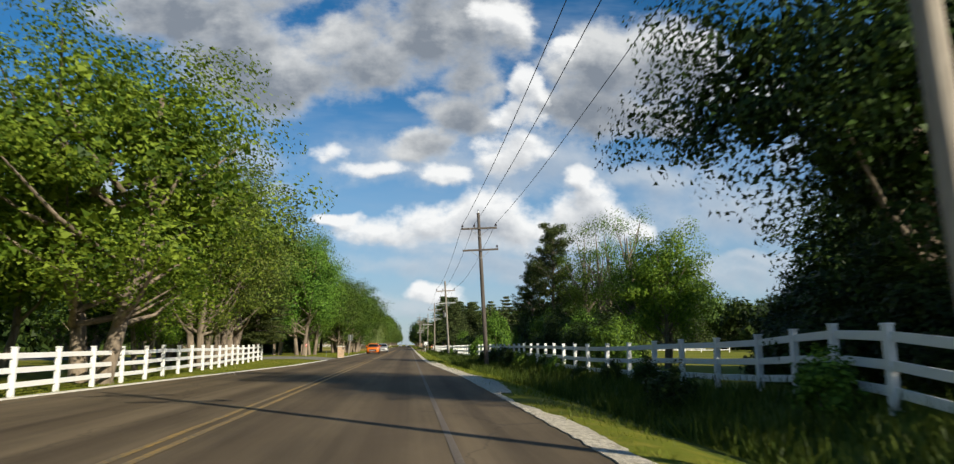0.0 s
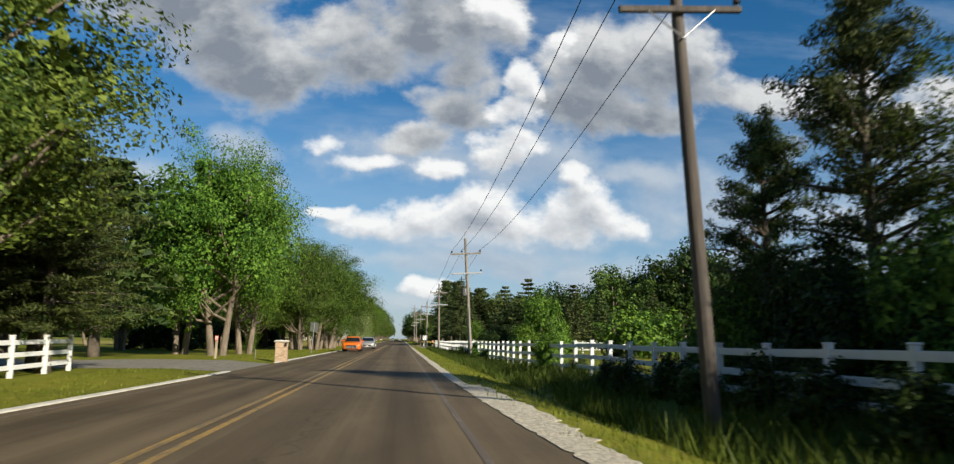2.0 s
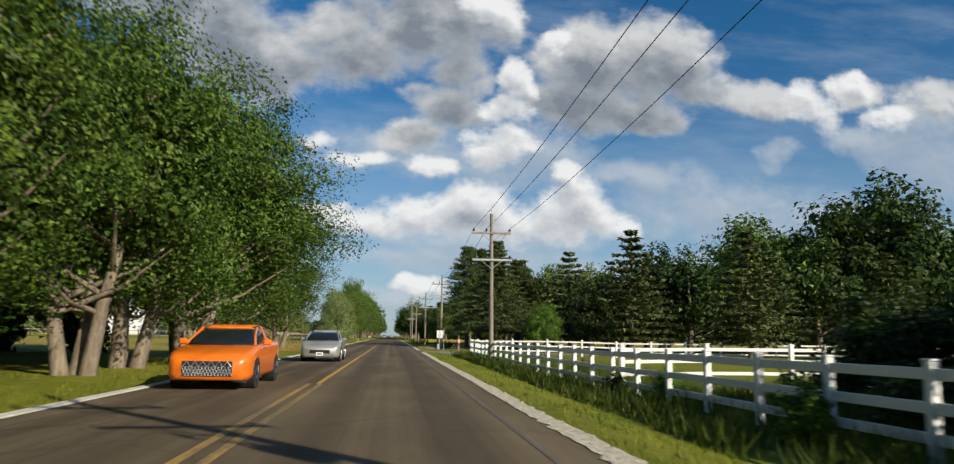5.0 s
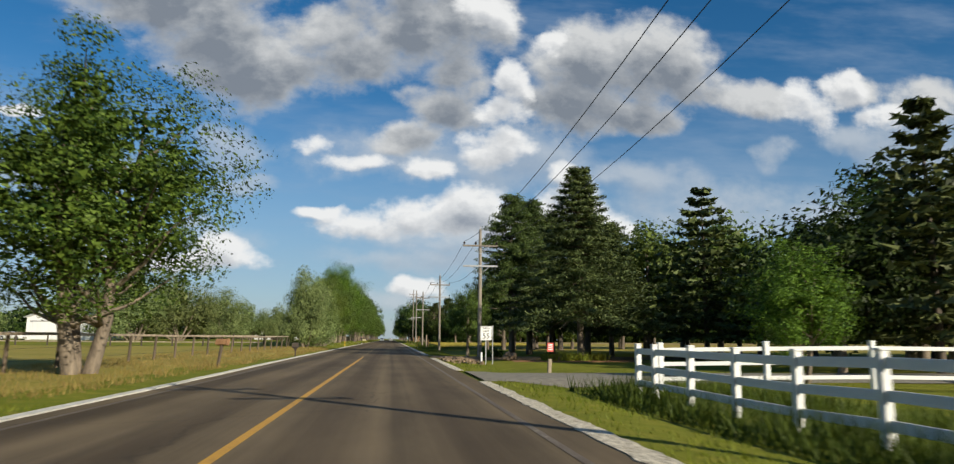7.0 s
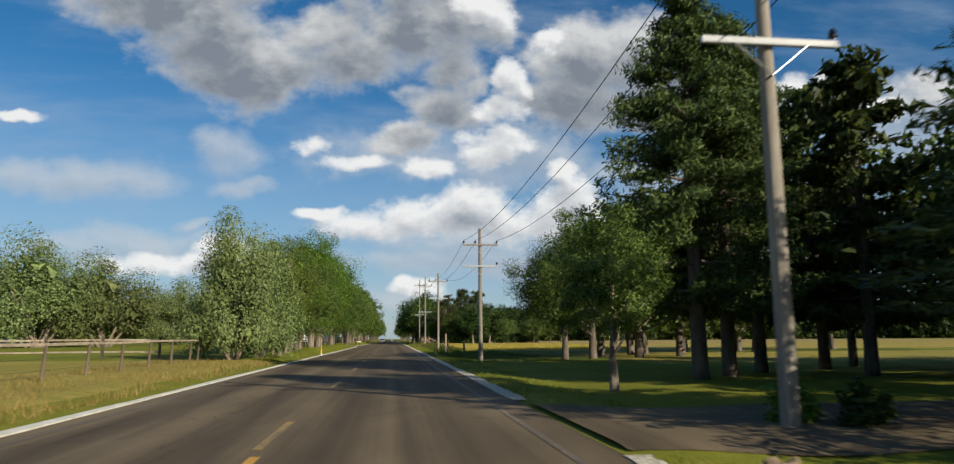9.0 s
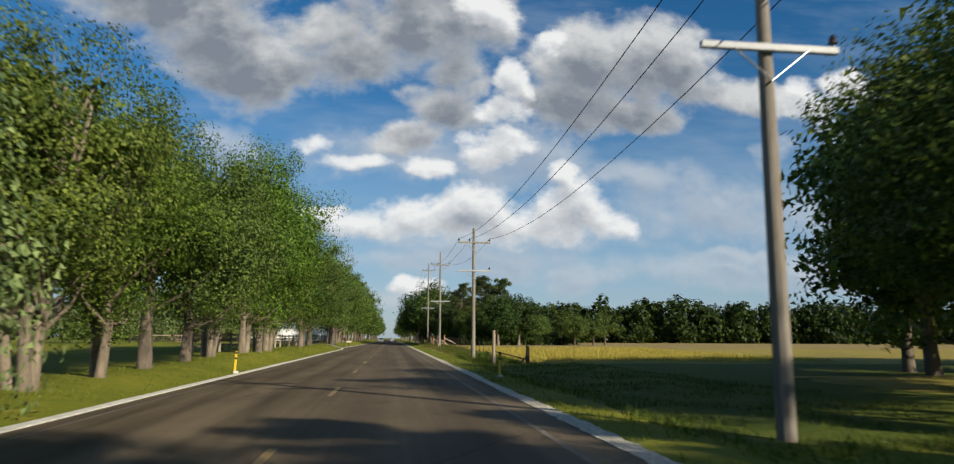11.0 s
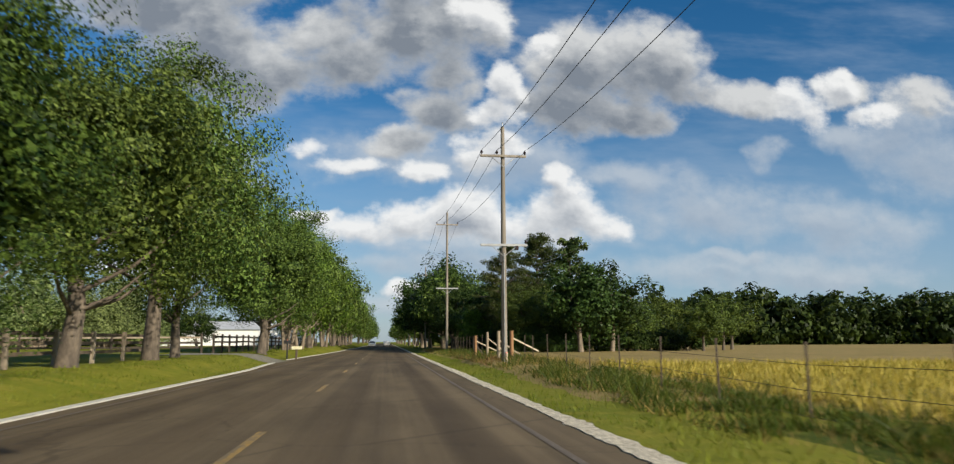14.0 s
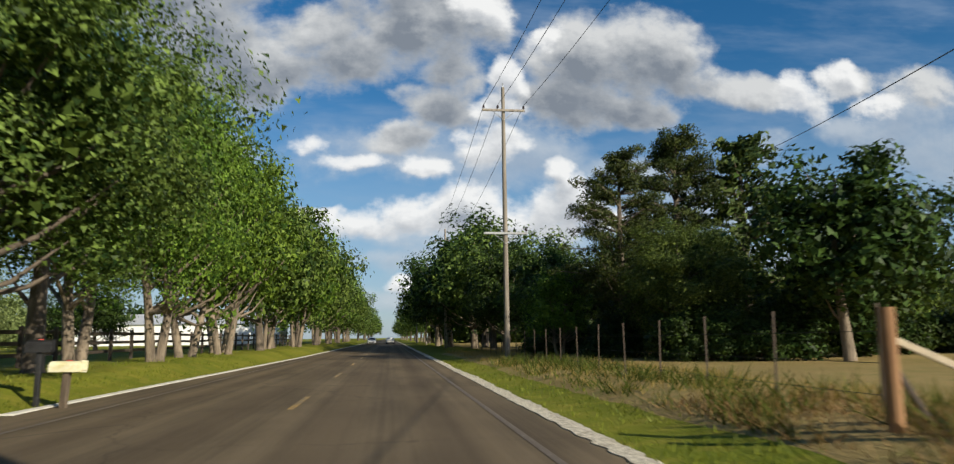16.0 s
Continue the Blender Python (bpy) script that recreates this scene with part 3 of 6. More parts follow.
sheet("dry_strip", spaced(5.0, 10.6, 0.4), spaced(262, 345, 1.2), lambda x, y: gz(x, y) - 0.06 + 0.085 * smooth01(min(x - 5.4 - 4 * wob(y, 6), 10.7 - x, (y - 263) * 0.2) / 0.8), M_HAY, "dry brown trampled grass along the wire fence", "grass")
# ---- trees ----
def leaves(rng, cen, rad, per, size, flat=1.0, ratio=0.62, droop=0.0, heart=None, power=0.36):
    """Leaf faces scattered in clumps, facing mostly outwards."""
    k = len(cen)
    c = np.repeat(cen, per, 0)
    r = np.repeat(rad, per)
    d = rng.normal(size=(k * per, 3))
    d /= np.linalg.norm(d, axis=1)[:, None]
    rr = rng.random(k * per) ** power
    p = c + d * (r * rr)[:, None] * np.array([1, 1, flat])
    face = d * 0.75 + rng.normal(size=p.shape) * 0.42
    if heart is not None:
        o = p - np.array(heart)
        face += 0.55 * o / (np.linalg.norm(o, axis=1)[:, None] + 1e-6)
    face[:, 2] += 0.18
    face /= np.linalg.norm(face, axis=1)[:, None]
    a = np.cross(face, rng.normal(size=p.shape))
    a /= np.linalg.norm(a, axis=1)[:, None] + 1e-9
    b = np.cross(face, a)
    s = size * (0.6 + 0.8 * rng.random(len(p)))[:, None]
    a[:, 2] -= droop * 0.5
    v = np.stack([p - a * s, p + a * s * 0.7 + b * s * ratio, p + a * s * 0.7 - b * s * ratio], 1).reshape(-1, 3)
    return v


def leaf_mesh(name, v, mat):
    return quads_mesh(name, v, np.arange(len(v)).reshape(-1, 3), mat)


TREES = {}


def grow(kind, seed, fine):
    """The trunk and crown meshes of a tree ten metres high."""
    rng = np.random.default_rng(seed)
    rnd = random.Random(seed)
    bm = bmesh.new()
    per_all = (3800, 8600, 18000, 27000)[fine]
    leaf = (0.165, 0.108, 0.074, 0.056)[fine]
    bark = M_BARK
    if kind in ("maple", "oak", "locust", "round", "young", "birch", "elm", "ash", "hickory", "linden"):
        bark = M_BARKD if kind == "oak" else M_BARK
        base, rx, cz, rz, n, stems = {"maple": (1.2, 3.4, 5.6, 4.3, 92, 2), "oak": (1.5, 4.1, 5.7, 4.0, 84, 1), "locust": (1.6, 3.2, 5.8, 4.1, 62, 3),
                                      "round": (0.9, 3.7, 5.2, 4.6, 84, 1), "young": (2.6, 3.3, 6.2, 3.8, 40, 1), "birch": (1.6, 2.2, 5.6, 4.2, 34, 2),
                                      "elm": (1.3, 3.3, 5.7, 4.4, 84, 3), "ash": (1.2, 3.5, 5.6, 4.3, 78, 2), "hickory": (1.4, 3.9, 5.6, 4.2, 76, 1), "linden": (1.2, 3.5, 5.4, 4.5, 90, 1)}[kind]
        if kind == "oak" and fine > 1:
            per_all, leaf = 32000, 0.062
        if kind == "birch":
            per_all, leaf = per_all // 2, leaf * 0.72
        cen = []
        while len(cen) < n:
            d = rng.normal(size=3)
            d /= np.linalg.norm(d)
            f = (0.66 + 0.34 * rng.random()) if len(cen) < n * 0.55 else (0.25 + 0.75 * rng.random() ** 0.6)
            lump = 1 + (0.15 if kind == "linden" else 0.34) * noise.noise((d[0] * 1.6 + seed, d[1] * 1.6, d[2] * 1.6))
            vase = kind in ("elm", "locust", "birch", "young")
            skirt = rz if d[2] > 0 or vase else (cz - base) * (0.85 + 0.5 * noise.noise((d[0] * 2.2, d[1] * 2.2, seed + 0.5)))
            wide = rx * (1.0 if d[2] > 0 or vase else 1.0 - 0.15 * d[2])
            p = np.array([d[0] * wide, d[1] * wide, d[2] * skirt]) * f * lump + (0, 0, cz)
            if p[2] < base:
                continue
            cen.append(p)
        cen = np.array(cen)
        rad = np.where(np.arange(n) < n * 0.55, 0.95 + 0.65 * rng.random(n), 0.55 + 0.5 * rng.random(n))
        v = leaves(rng, cen, rad, per_all // n, leaf, 0.72, heart=(0, 0, cz - 1))
        if kind != "birch":
            v = np.vstack([v, leaves(rng, (cen - (0, 0, cz)) * 0.66 + (0, 0, cz), rad * 0.8, *((72, 0.125) if fine > 1 else (30, 0.20)), 0.8, 0.7, power=0.6)])
        # stray twigs break the outline
        w = cen[rng.integers(0, n, n)] + rng.normal(size=(n, 3)) * 0.32
        v = np.vstack([v, leaves(rng, w, np.full(n, 0.45), per_all // n // 4, leaf * 0.9, heart=(0, 0, cz - 1))])
        mat = {"maple": M_MAPLE, "oak": M_OAK, "locust": M_LOCUST, "round": M_SHADELEAF, "young": M_OAK, "birch": M_MAPLE, "elm": M_ELM, "ash": M_MAPLE_SUNLIT, "hickory": M_WOODLAND, "linden": M_LINDEN}[kind]
        for s in range(stems):
            a = s * math.tau / stems + rnd.random()
            off = 0.0 if stems == 1 else 0.28
            r0 = 0.25 if stems == 1 else 0.165
            top = Vector((math.cos(a) * rx * 0.35 * (stems > 1), math.sin(a) * rx * 0.35 * (stems > 1), 7.5))
            foot = Vector((math.cos(a) * off, math.sin(a) * off, -0.25))
            pts = [foot, foot + Vector((0, 0, 0.35)), foot.lerp(top, 0.25) + Vector((rnd.uniform(-.15, .15), rnd.uniform(-.15, .15), 0)), foot.lerp(top, 0.55) + Vector((rnd.uniform(-.3, .3), rnd.uniform(-.3, .3), 0)), top]
            tube(bm, pts, [r0 * 1.6, r0 * 1.1, r0 * 0.85, r0 * 0.55, 0.05], 9 if fine else 6)
            order = sorted(range(n), key=lambda i: rnd.random())[: (14 if fine else 6)]
            for i in order:
                e = Vector(cen[i])
                st = foot.lerp(top, min(0.85, max(0.22, (e.z - 1.6) / 9)))
                mid = st.lerp(e, 0.5) + Vector((0, 0, -0.25))
                tube(bm, [st, mid, st.lerp(e, 0.9)], [0.085, 0.05, 0.012], 5, False)
    elif kind in ("spruce", "bare_spruce"):
        bark, mat = (M_BARKD if kind == "spruce" else M_BARK), M_SPRUCE
        tube(bm, [(0, 0, -0.2), (0, 0, 0.4), (0.03, 0, 5), (0, 0, 9.9)], [0.30, 0.24, 0.15, 0.02], 8)
        vs = []
        z = 1.3 if kind == "spruce" else 2.2
        while z < 9.9:
            rmax = 2.75 * (1 - (z / 10.05) ** 1.15) + 0.12
            if z < 2.2:
                rmax *= 0.8
            m = max(5, int(11 * (rmax / 2.7) + 3))
            a0 = rnd.random() * 6
            for k in range(m):
                a = a0 + k * math.tau / m + rnd.uniform(-.25, .25)
                ln = rmax * rnd.uniform(0.72, 1.1)
                q = 5 if fine else 3
                fr = np.linspace(0.25, 1.0, q)
                cen = np.stack([np.cos(a) * ln * fr, np.sin(a) * ln * fr, z + 0.12 - (0.45 if kind == "spruce" else 1.0) * fr * fr * ln / 2.5 + 0.18 * (fr == 1)], 1)
                rad = 0.12 + 0.30 * (1 - fr * 0.5) * (rmax / 2.8 + .3)
                vs.append(leaves(rng, cen, rad, 52 if fine else 8, 0.088 if fine else 0.20, 0.45, 0.24 if fine else 0.45, 0.25))
                if fine and k % 2 == 0:
                    tube(bm, [(0, 0, z), tuple(cen[2]), tuple(cen[-1])], [0.05, 0.03, 0.01], 4, False)
            z += rnd.uniform(0.30, 0.42) if fine else 0.6
        v = np.vstack(vs)
    elif kind == "pine":
        bark, mat = M_BARKD, M_PINE
        tube(bm, [(0, 0, -0.2), (0, 0, 0.4), (0.05, 0.05, 5), (-0.05, 0, 9.8)], [0.28, 0.23, 0.15, 0.03], 8)
        vs = []
        z = 2.0
        while z < 9.8:
            rmax = (2.5 if z > 3 else 2.0) * (1 - ((z - 2) / 8.6) ** 2.0) + 0.35
            for k in range(rnd.choice((4, 5, 6))):
                a = rnd.random() * math.tau
                ln = rmax * rnd.uniform(0.55, 1.25)
                fr = np.linspace(0.4, 1.0, 4)
                cen = np.stack([np.cos(a) * ln * fr, np.sin(a) * ln * fr, z + 0.30 * ln * fr + 0 * fr], 1) + rng.normal(size=(4, 3)) * 0.12
                vs.append(leaves(rng, cen, np.full(4, 0.42), 72 if fine else 14, 0.110 if fine else 0.22, 0.6, 0.24 if fine else 0.4, -0.3))
                tube(bm, [(0, 0, z - .1), tuple(cen[1]), tuple(cen[-1])], [0.06, 0.04, 0.012], 4, False)
            z += rnd.uniform(0.30, 0.5) if fine else 0.55
        v = np.vstack(vs)
    elif kind == "tallpine":
        bark, mat = M_BARKD, M_PINE
        tube(bm, [(0, 0, -0.2), (0, 0, 0.4), (0.05, 0.05, 5), (-0.05, 0, 9.8)], [0.26, 0.22, 0.14, 0.03], 8)
        vs = []
        z = 1.9
        while z < 9.9:
            rmax = 2.5 * (1 - max(0.0, (z - 2) / 8.3) ** 2.4) + 0.25
            for k in range(7):
                a = rnd.random() * math.tau
                ln = rmax * rnd.uniform(0.6, 1.15)
                fr = np.linspace(0.35, 1.0, 4)
                cen = np.stack([np.cos(a) * ln * fr, np.sin(a) * ln * fr, z - 0.10 * ln * fr + 0.15 * fr ** 3], 1) + rng.normal(size=(4, 3)) * 0.08
                vs.append(leaves(rng, cen, np.full(4, 0.40), 64 if fine else 14, 0.110 if fine else 0.22, 0.45, 0.22 if fine else 0.4, 0.0))
                if k < 3:
                    tube(bm, [(0, 0, z - .1), tuple(cen[1]), tuple(cen[-1])], [0.05, 0.035, 0.012], 4, False)
            z += rnd.uniform(0.30, 0.42) if fine else 0.55
        v = np.vstack(vs)
    else:  # shrub, ten metres across is scaled down
        mat = M_SHADELEAF if kind == "shrub" else M_MAPLE
        n = 44
        d = rng.normal(size=(n, 3))
        d /= np.linalg.norm(d, axis=1)[:, None]
        d[:, 2] = abs(d[:, 2])
        f = 0.3 + 0.7 * rng.random(n) ** 0.5
        cen = d * f[:, None] * np.array([4.4, 4.4, 7.4]) + np.array([0, 0, 1.2])
        if kind == "willow":
            mat = M_SAGE
            cen *= np.array([0.9, 0.9, 1.05])
            fine = 3
        v = leaves(rng, cen, 1.0 + 1.3 * rng.random(n), (2600, 7500, 11000, 28000)[fine] // n, (0.38, 0.24, 0.20, 0.095)[fine], 0.9, heart=(0, 0, 1))
        v = np.vstack([v, leaves(rng, cen * 0.8, np.full(n, 0.8), 14, 0.45, 0.9, 0.7, power=0.8)])
        for k in range(7):
            e = Vector(cen[k])
            tube(bm, [(0.2 * math.cos(k), 0.2 * math.sin(k), -0.4), e * 0.5, e], [0.16, 0.10, 0.03], 5, False)
    return mesh_of(bm, "trunk", bark, True), leaf_mesh("crown", v, mat)


# "ash" stands for maples in the sun-brightened leaf colour
NAMES = {"ash": ("sunlit_maple_tree", "leafy maple tree with sunlight put into its bright green"), "elm": ("elm_tree", "green elm tree with several forked trunks"), "hickory": ("hickory_tree", "tall dark green woodland tree in full leaf"), "linden": ("linden_tree", "dense green dome-crowned roadside tree"), "maple": ("maple_tree", "leafy green maple tree with spreading crown"), "oak": ("oak_tree", "broad dark green oak tree in full leaf"),
         "locust": ("locust_tree", "olive green locust tree with several trunks"), "round": ("linden_tree", "dense round-crowned tree, its green darkened for shade"),
         "young": ("small_tree", "small airy deciduous tree on mown grass"), "birch": ("birch_tree", "slender airy pale green birch tree"), "spruce": ("spruce_tree", "tall dark conical spruce tree"),
         "bare_spruce": ("spruce_tree", "tall spruce tree with bare lower trunk and drooping boughs"), "pine": ("pine_tree", "ragged dark green pine tree"), "tallpine": ("white_pine", "tall full dark green pine tree"),
         "shrub": ("shrub", "dense dark green shrub"), "willow": ("willow_tree", "broad pale green tree with foliage to the ground"), "bush": ("bush", "leafy bright green bush")}


def tree(kind, x, y, h, wide=1.0, fine=True, group="", label="", lift=0.0):
    """Plants a tree of the height h; wide widens its crown."""
    fine = ((3 if (x < 0 or y < 16) and kind in ("maple", "locust", "elm", "oak", "linden", "ash", "round") else 2) if -9.6 < x < 16.6 and y < 322 else 1) if fine and -10.8 < x < 18.5 and y < 345 else 0
    rnd = random.Random(f"{kind}{x}{y}")
    seed = rnd.choice((1, 2, 3)) + (2 - min(fine, 2)) * 3
    key = (kind, seed, fine)
    if key not in TREES:
        TREES[key] = grow(*key)
    name, text = NAMES[kind]
    ob = thing(name, pose(x, y, gz(x, y) + lift, 0, 0, rnd.uniform(0, 360)), label or text, "bush" if kind in ("shrub", "bush") else "tree", group)
    s = h / 10
    ob.scale = (s * wide, s * wide, s)
    for nm, me in zip(("trunk", "crown"), TREES[key]):
        p = part(nm if kind not in ("shrub", "bush") else {"trunk": "stems", "crown": "foliage"}[nm], me, None, ob)
        if nm == "trunk" and kind in ("spruce", "bare_spruce"):
            p.scale = (0.7 / wide, 0.7 / wide, 1)
    return ob


G1 = "trees along the white fence"
for x, y, h, k, w in ((-9.0, 13, 12.5, "oak", 1.0), (-7.4, 27.5, 13.0, "ash", 1.30), (-12.5, 22, 12, "ash", 1.0), (-14, 34, 11, "ash", 1.0), (-8.9, 36, 9.5, "ash", .8),
                      (-8.6, 44, 12.6, "locust", 1.0), (-9.4, 50.5, 13.4, "locust", .95), (-9.4, 53.6, 13.6, "locust", 1.3), (-12.2, 58.5, 12.0, "locust", 0.95), (-13, 52, 11, "locust", 1.0)):
    tree(k, x, y, h, w, True, G1)
for x, y, h in ((-8.9, 60.6, 8.0), (-10.2, 62.6, 8.6), (-12.4, 62.0, 9.0), (-13.8, 76.5, 11), (-15, 60, 10)):
    tree("tallpine", x, y, h, 1.25, True, G1)
for x, y, h, w in ((-8.6, 81.5, 14.2, .90), (-8.0, 86.5, 14.6, .80), (-11.5, 84, 13.4, .9)):
    tree("maple", x, y, h, w, True, "tall maples beside the brick pier")
for x, y, h, k, w in ((-6.6, 103.2, 9.8, "elm", 1.0), (-7.4, 106, 10.2, "elm", 1.05), (-6.0, 108.6, 10.4, "elm", 1.1), (-6.1, 112.3, 10.6, "elm", 1.25), (-5.5, 116.5, 10.4, "elm", 1.4), (-5.4, 121, 10.2, "elm", 1.45), (-10.5, 100.5, 8.6, "elm", 1.0),
                      (-12, 116, 11, "oak", 1.0), (-13.5, 109, 10, "oak", 1.0), (-11.5, 124, 11, "oak", 1.0)):
    tree(k, x, y, h, w, True, "roadside elm grove")
for i, (x, y, h) in enumerate(((-22, 62, 9), (-26, 72, 10), (-22, 84, 9), (-20, 97, 9), (-26, 92, 10), (-24, 108, 10), (-20, 118, 9.5), (-20, 40, 10), (-24, 28, 10), (-19, 16, 11), (-17, 127, 10), (-30, 50, 10), (-33, 104, 10), (-32, 80, 10), (-15, 131, 10), (-21, 130, 11), (-28, 132, 10), (-36, 130, 11), (-45, 132, 11), (-55, 131, 11))):
    tree("elm", x, y, h, 1.15, False, "wood behind the lawn")
for i in range(16):
    tree("shrub", -14.5 - 3.0 * (i % 3) + math.sin(i), 97 + i * 2.1, 3.2 + 0.7 * math.sin(i * 1.9), 1.15, False, "undergrowth behind the grove", "dark leafy undergrowth behind the roadside trees")
tree("bush", -9.8, 97.5, 2.0, 0.55, True)
tree("bush", -8.6, 90.8, 1.2, 0.8, True)
tree("elm", -7.0, 147.8, 9.4, 1.30, True, "", "roadside tree with feathery overhanging boughs")
G2 = "trees along the board fence"
for x, y, h, k, w in ((-7.2, 204.5, 9.0, "willow", .72), (-7.0, 209.5, 8.6, "willow", .72), (-6.4, 214.5, 8.6, "locust", .95), (-6.6, 219, 8.4, "maple", 1.0), (-6.8, 223.5, 8.8, "oak", 1.05), (-7.0, 229, 8.8, "oak", 1.0), (-7.4, 234.5, 9.4, "locust", 1.05),
                      (-6.9, 240, 11.4, "maple", 1.0), (-6.6, 243.2, 12.2, "maple", 1.0), (-6.9, 246.8, 11.6, "locust", 1.05), (-7.8, 253.5, 8.2, "linden", .90), (-9.2, 260, 8.6, "linden", 1.0), (-6.9, 266, 9.4, "linden", 0.95),
                      (-7.8, 274.5, 11.2, "oak", 1.05), (-8.0, 282.8, 13.6, "oak", .95), (-8.6, 288.5, 11.0, "oak", .8), (-7.0, 303.6, 10.9, "oak", 1.15), (-7.8, 309.5, 11.2, "oak", .95),
                      (-8.4, 313.5, 12.6, "maple", .9), (-7.4, 318.5, 13.0, "maple", .85), (-8.0, 325, 13.5, "maple", .85), (-7.6, 331, 13.5, "maple", .85)):
    tree(k, x, y, h, w, True, G2)
for y in range(338, 470, 7):
    tree(("maple", "oak")[y % 2], -8 - (y % 3) * 0.7, y, 13 + y % 4, .9, False, G2)
for y in range(474, 800, 22):
    tree("oak", -9 - (y % 3), y, 13 + y % 4, 1.1, False, "far trees along the road")
for x, y, h, w in ((-44, 262, 14, 1.0), (-38, 268, 12, 1.05), (-32.5, 345, 9.8, 1.0), (-32.4, 353, 8.2, 1.0), (-28.8, 358, 4.4, 1.2), (-25.2, 359, 5.0, 1.2), (-38, 300, 11, 1.1), (-53, 285, 14, 1.0), (-62, 290, 14, 1.0), (-70, 250, 15, 1.0), (-39, 342, 10.5, 1.1)):
    tree("willow" if h > 8 else "round", x, y, h * 1.18, w * 1.1, False, "trees beyond the pasture")

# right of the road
# round crowns and shrubs here carry their shade in the leaf colour
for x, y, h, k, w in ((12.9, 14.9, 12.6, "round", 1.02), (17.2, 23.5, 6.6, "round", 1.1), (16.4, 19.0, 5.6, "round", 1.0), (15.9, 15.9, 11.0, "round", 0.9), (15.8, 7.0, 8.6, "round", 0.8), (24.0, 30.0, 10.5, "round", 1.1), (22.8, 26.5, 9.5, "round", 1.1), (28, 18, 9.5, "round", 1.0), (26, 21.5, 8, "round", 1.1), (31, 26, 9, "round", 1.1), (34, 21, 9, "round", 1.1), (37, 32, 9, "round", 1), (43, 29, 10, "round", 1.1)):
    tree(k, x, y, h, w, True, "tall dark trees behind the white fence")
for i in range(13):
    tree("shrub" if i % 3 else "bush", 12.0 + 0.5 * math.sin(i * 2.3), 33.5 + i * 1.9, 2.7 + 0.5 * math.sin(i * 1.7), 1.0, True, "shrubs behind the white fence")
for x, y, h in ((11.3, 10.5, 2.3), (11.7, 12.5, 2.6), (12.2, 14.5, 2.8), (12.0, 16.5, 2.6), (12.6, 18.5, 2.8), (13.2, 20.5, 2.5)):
    tree("shrub", x, y, h, 1.1, True, "undergrowth below the tall trees", "leafy undergrowth below tall trees, coloured dark for shade")
for x, y, h in ((13.5, 316.4, 2.7), (14.9, 316.0, 2.9), (16.3, 315.2, 2.6)):
    tree("shrub", x, y, h, 1.1, True, "undergrowth below the tall trees", "leafy undergrowth below tall trees, coloured dark for shade")
tree("birch", 15.4, 41.5, 9.4, .8, True)
tree("ash", 16.4, 38.6, 7.6, 0.95, True, "", "young bright green tree behind the fence")
tree("birch", 14.2, 47, 8.8, 1.0, True)
tree("birch", 14.7, 44.3, 8.8, 1.0, True)
tree("pine", 12.8, 50.0, 9.3, 0.80, True)
tree("pine", 11.8, 52.8, 7.2, 0.75, True)
for i, (x, y, h, w) in enumerate(((12.6, 36.5, 2.8, .7), (12.2, 40, 3.4, .7), (11.9, 43.4, 3.8, .7), (11.7, 46.8, 3.9, .68), (11.5, 50, 4.0, .65), (11.4, 53.2, 3.8, .65), (14.5, 42, 4, .7), (14.5, 48, 4.2, .7), (14.2, 53.5, 4.2, .7), (16.5, 45, 4.2, .7))):
    tree("bush" if i % 2 else "shrub", x, y, h, w, True, "shrubs behind the white fence")
tree("bush", 9.05, 66.3, 2.0, .80, True, "", "leafy green bush grown through the white fence")
tree("bush", 14.3, 94.2, 6.2, .66, True, "", "tall bright green rounded bush in the paddock")
# the last two shrubs are added only to cast shade on the hedge
for x, y, h, w in ((10.3, 96.5, 2.7, 1.05), (11.7, 99.5, 3.0, 1.1), (10.8, 101.6, 2.7, 1.1), (13.6, 97.6, 3.1, 1.1), (14.0, 100.6, 3.0, 1.1), (16.6, 97.8, 3.2, 1.1), (12.6, 93.4, 2.9, 1.1), (19.0, 87.0, 4.4, 1.1), (22.5, 90.0, 4.6, 1.1)):
    tree("bush" if x > 12 else "shrub", x, y, h, w, True, "hedge inside the paddock", "broad dense dark green hedge shrub behind the fence")
for x, y, h in ((23.5, 152.5, 11.3), (27.9, 139.5, 9.4), (41, 142, 8.5), (54, 141, 8.5), (61, 143, 9), (70, 144, 9), (34, 147, 9)):
    tree("spruce", x, y, h, 1.65, True, "spruces along the paddock")
k = 0
for row, y0 in enumerate((160, 169)):
    for x in range(33 + row * 3, 132, 7):
        hh = 11.0 + 8.0 * math.exp(-((x - 57) / 12) ** 2) + (x * 7 + row) % 3
        if row and x < 42:
            hh -= 4.0
        tree("hickory" if (x + row) % 4 else "oak", x + row, y0 + (x * 3) % 4, hh + 2.2 * math.sin(x * 1.3 + row), 1.05, False, "dark wood beyond the paddock")
for x, y, h in ((27.5, 158.5, 10.5), (31, 157.5, 11.0), (30, 162.5, 12.0), (19.8, 153.3, 7), (24.0, 160, 9)):
    tree("round", x, y, h, 1.05, False, "dark wood beyond the paddock")
tree("maple", 14.0, 146.5, 4.4, 1.0, True, "", "low leafy green tree beside the fence")
tree("bare_spruce", 13.6, 170.4, 12.4, 1.75, True, "pines by the drive")
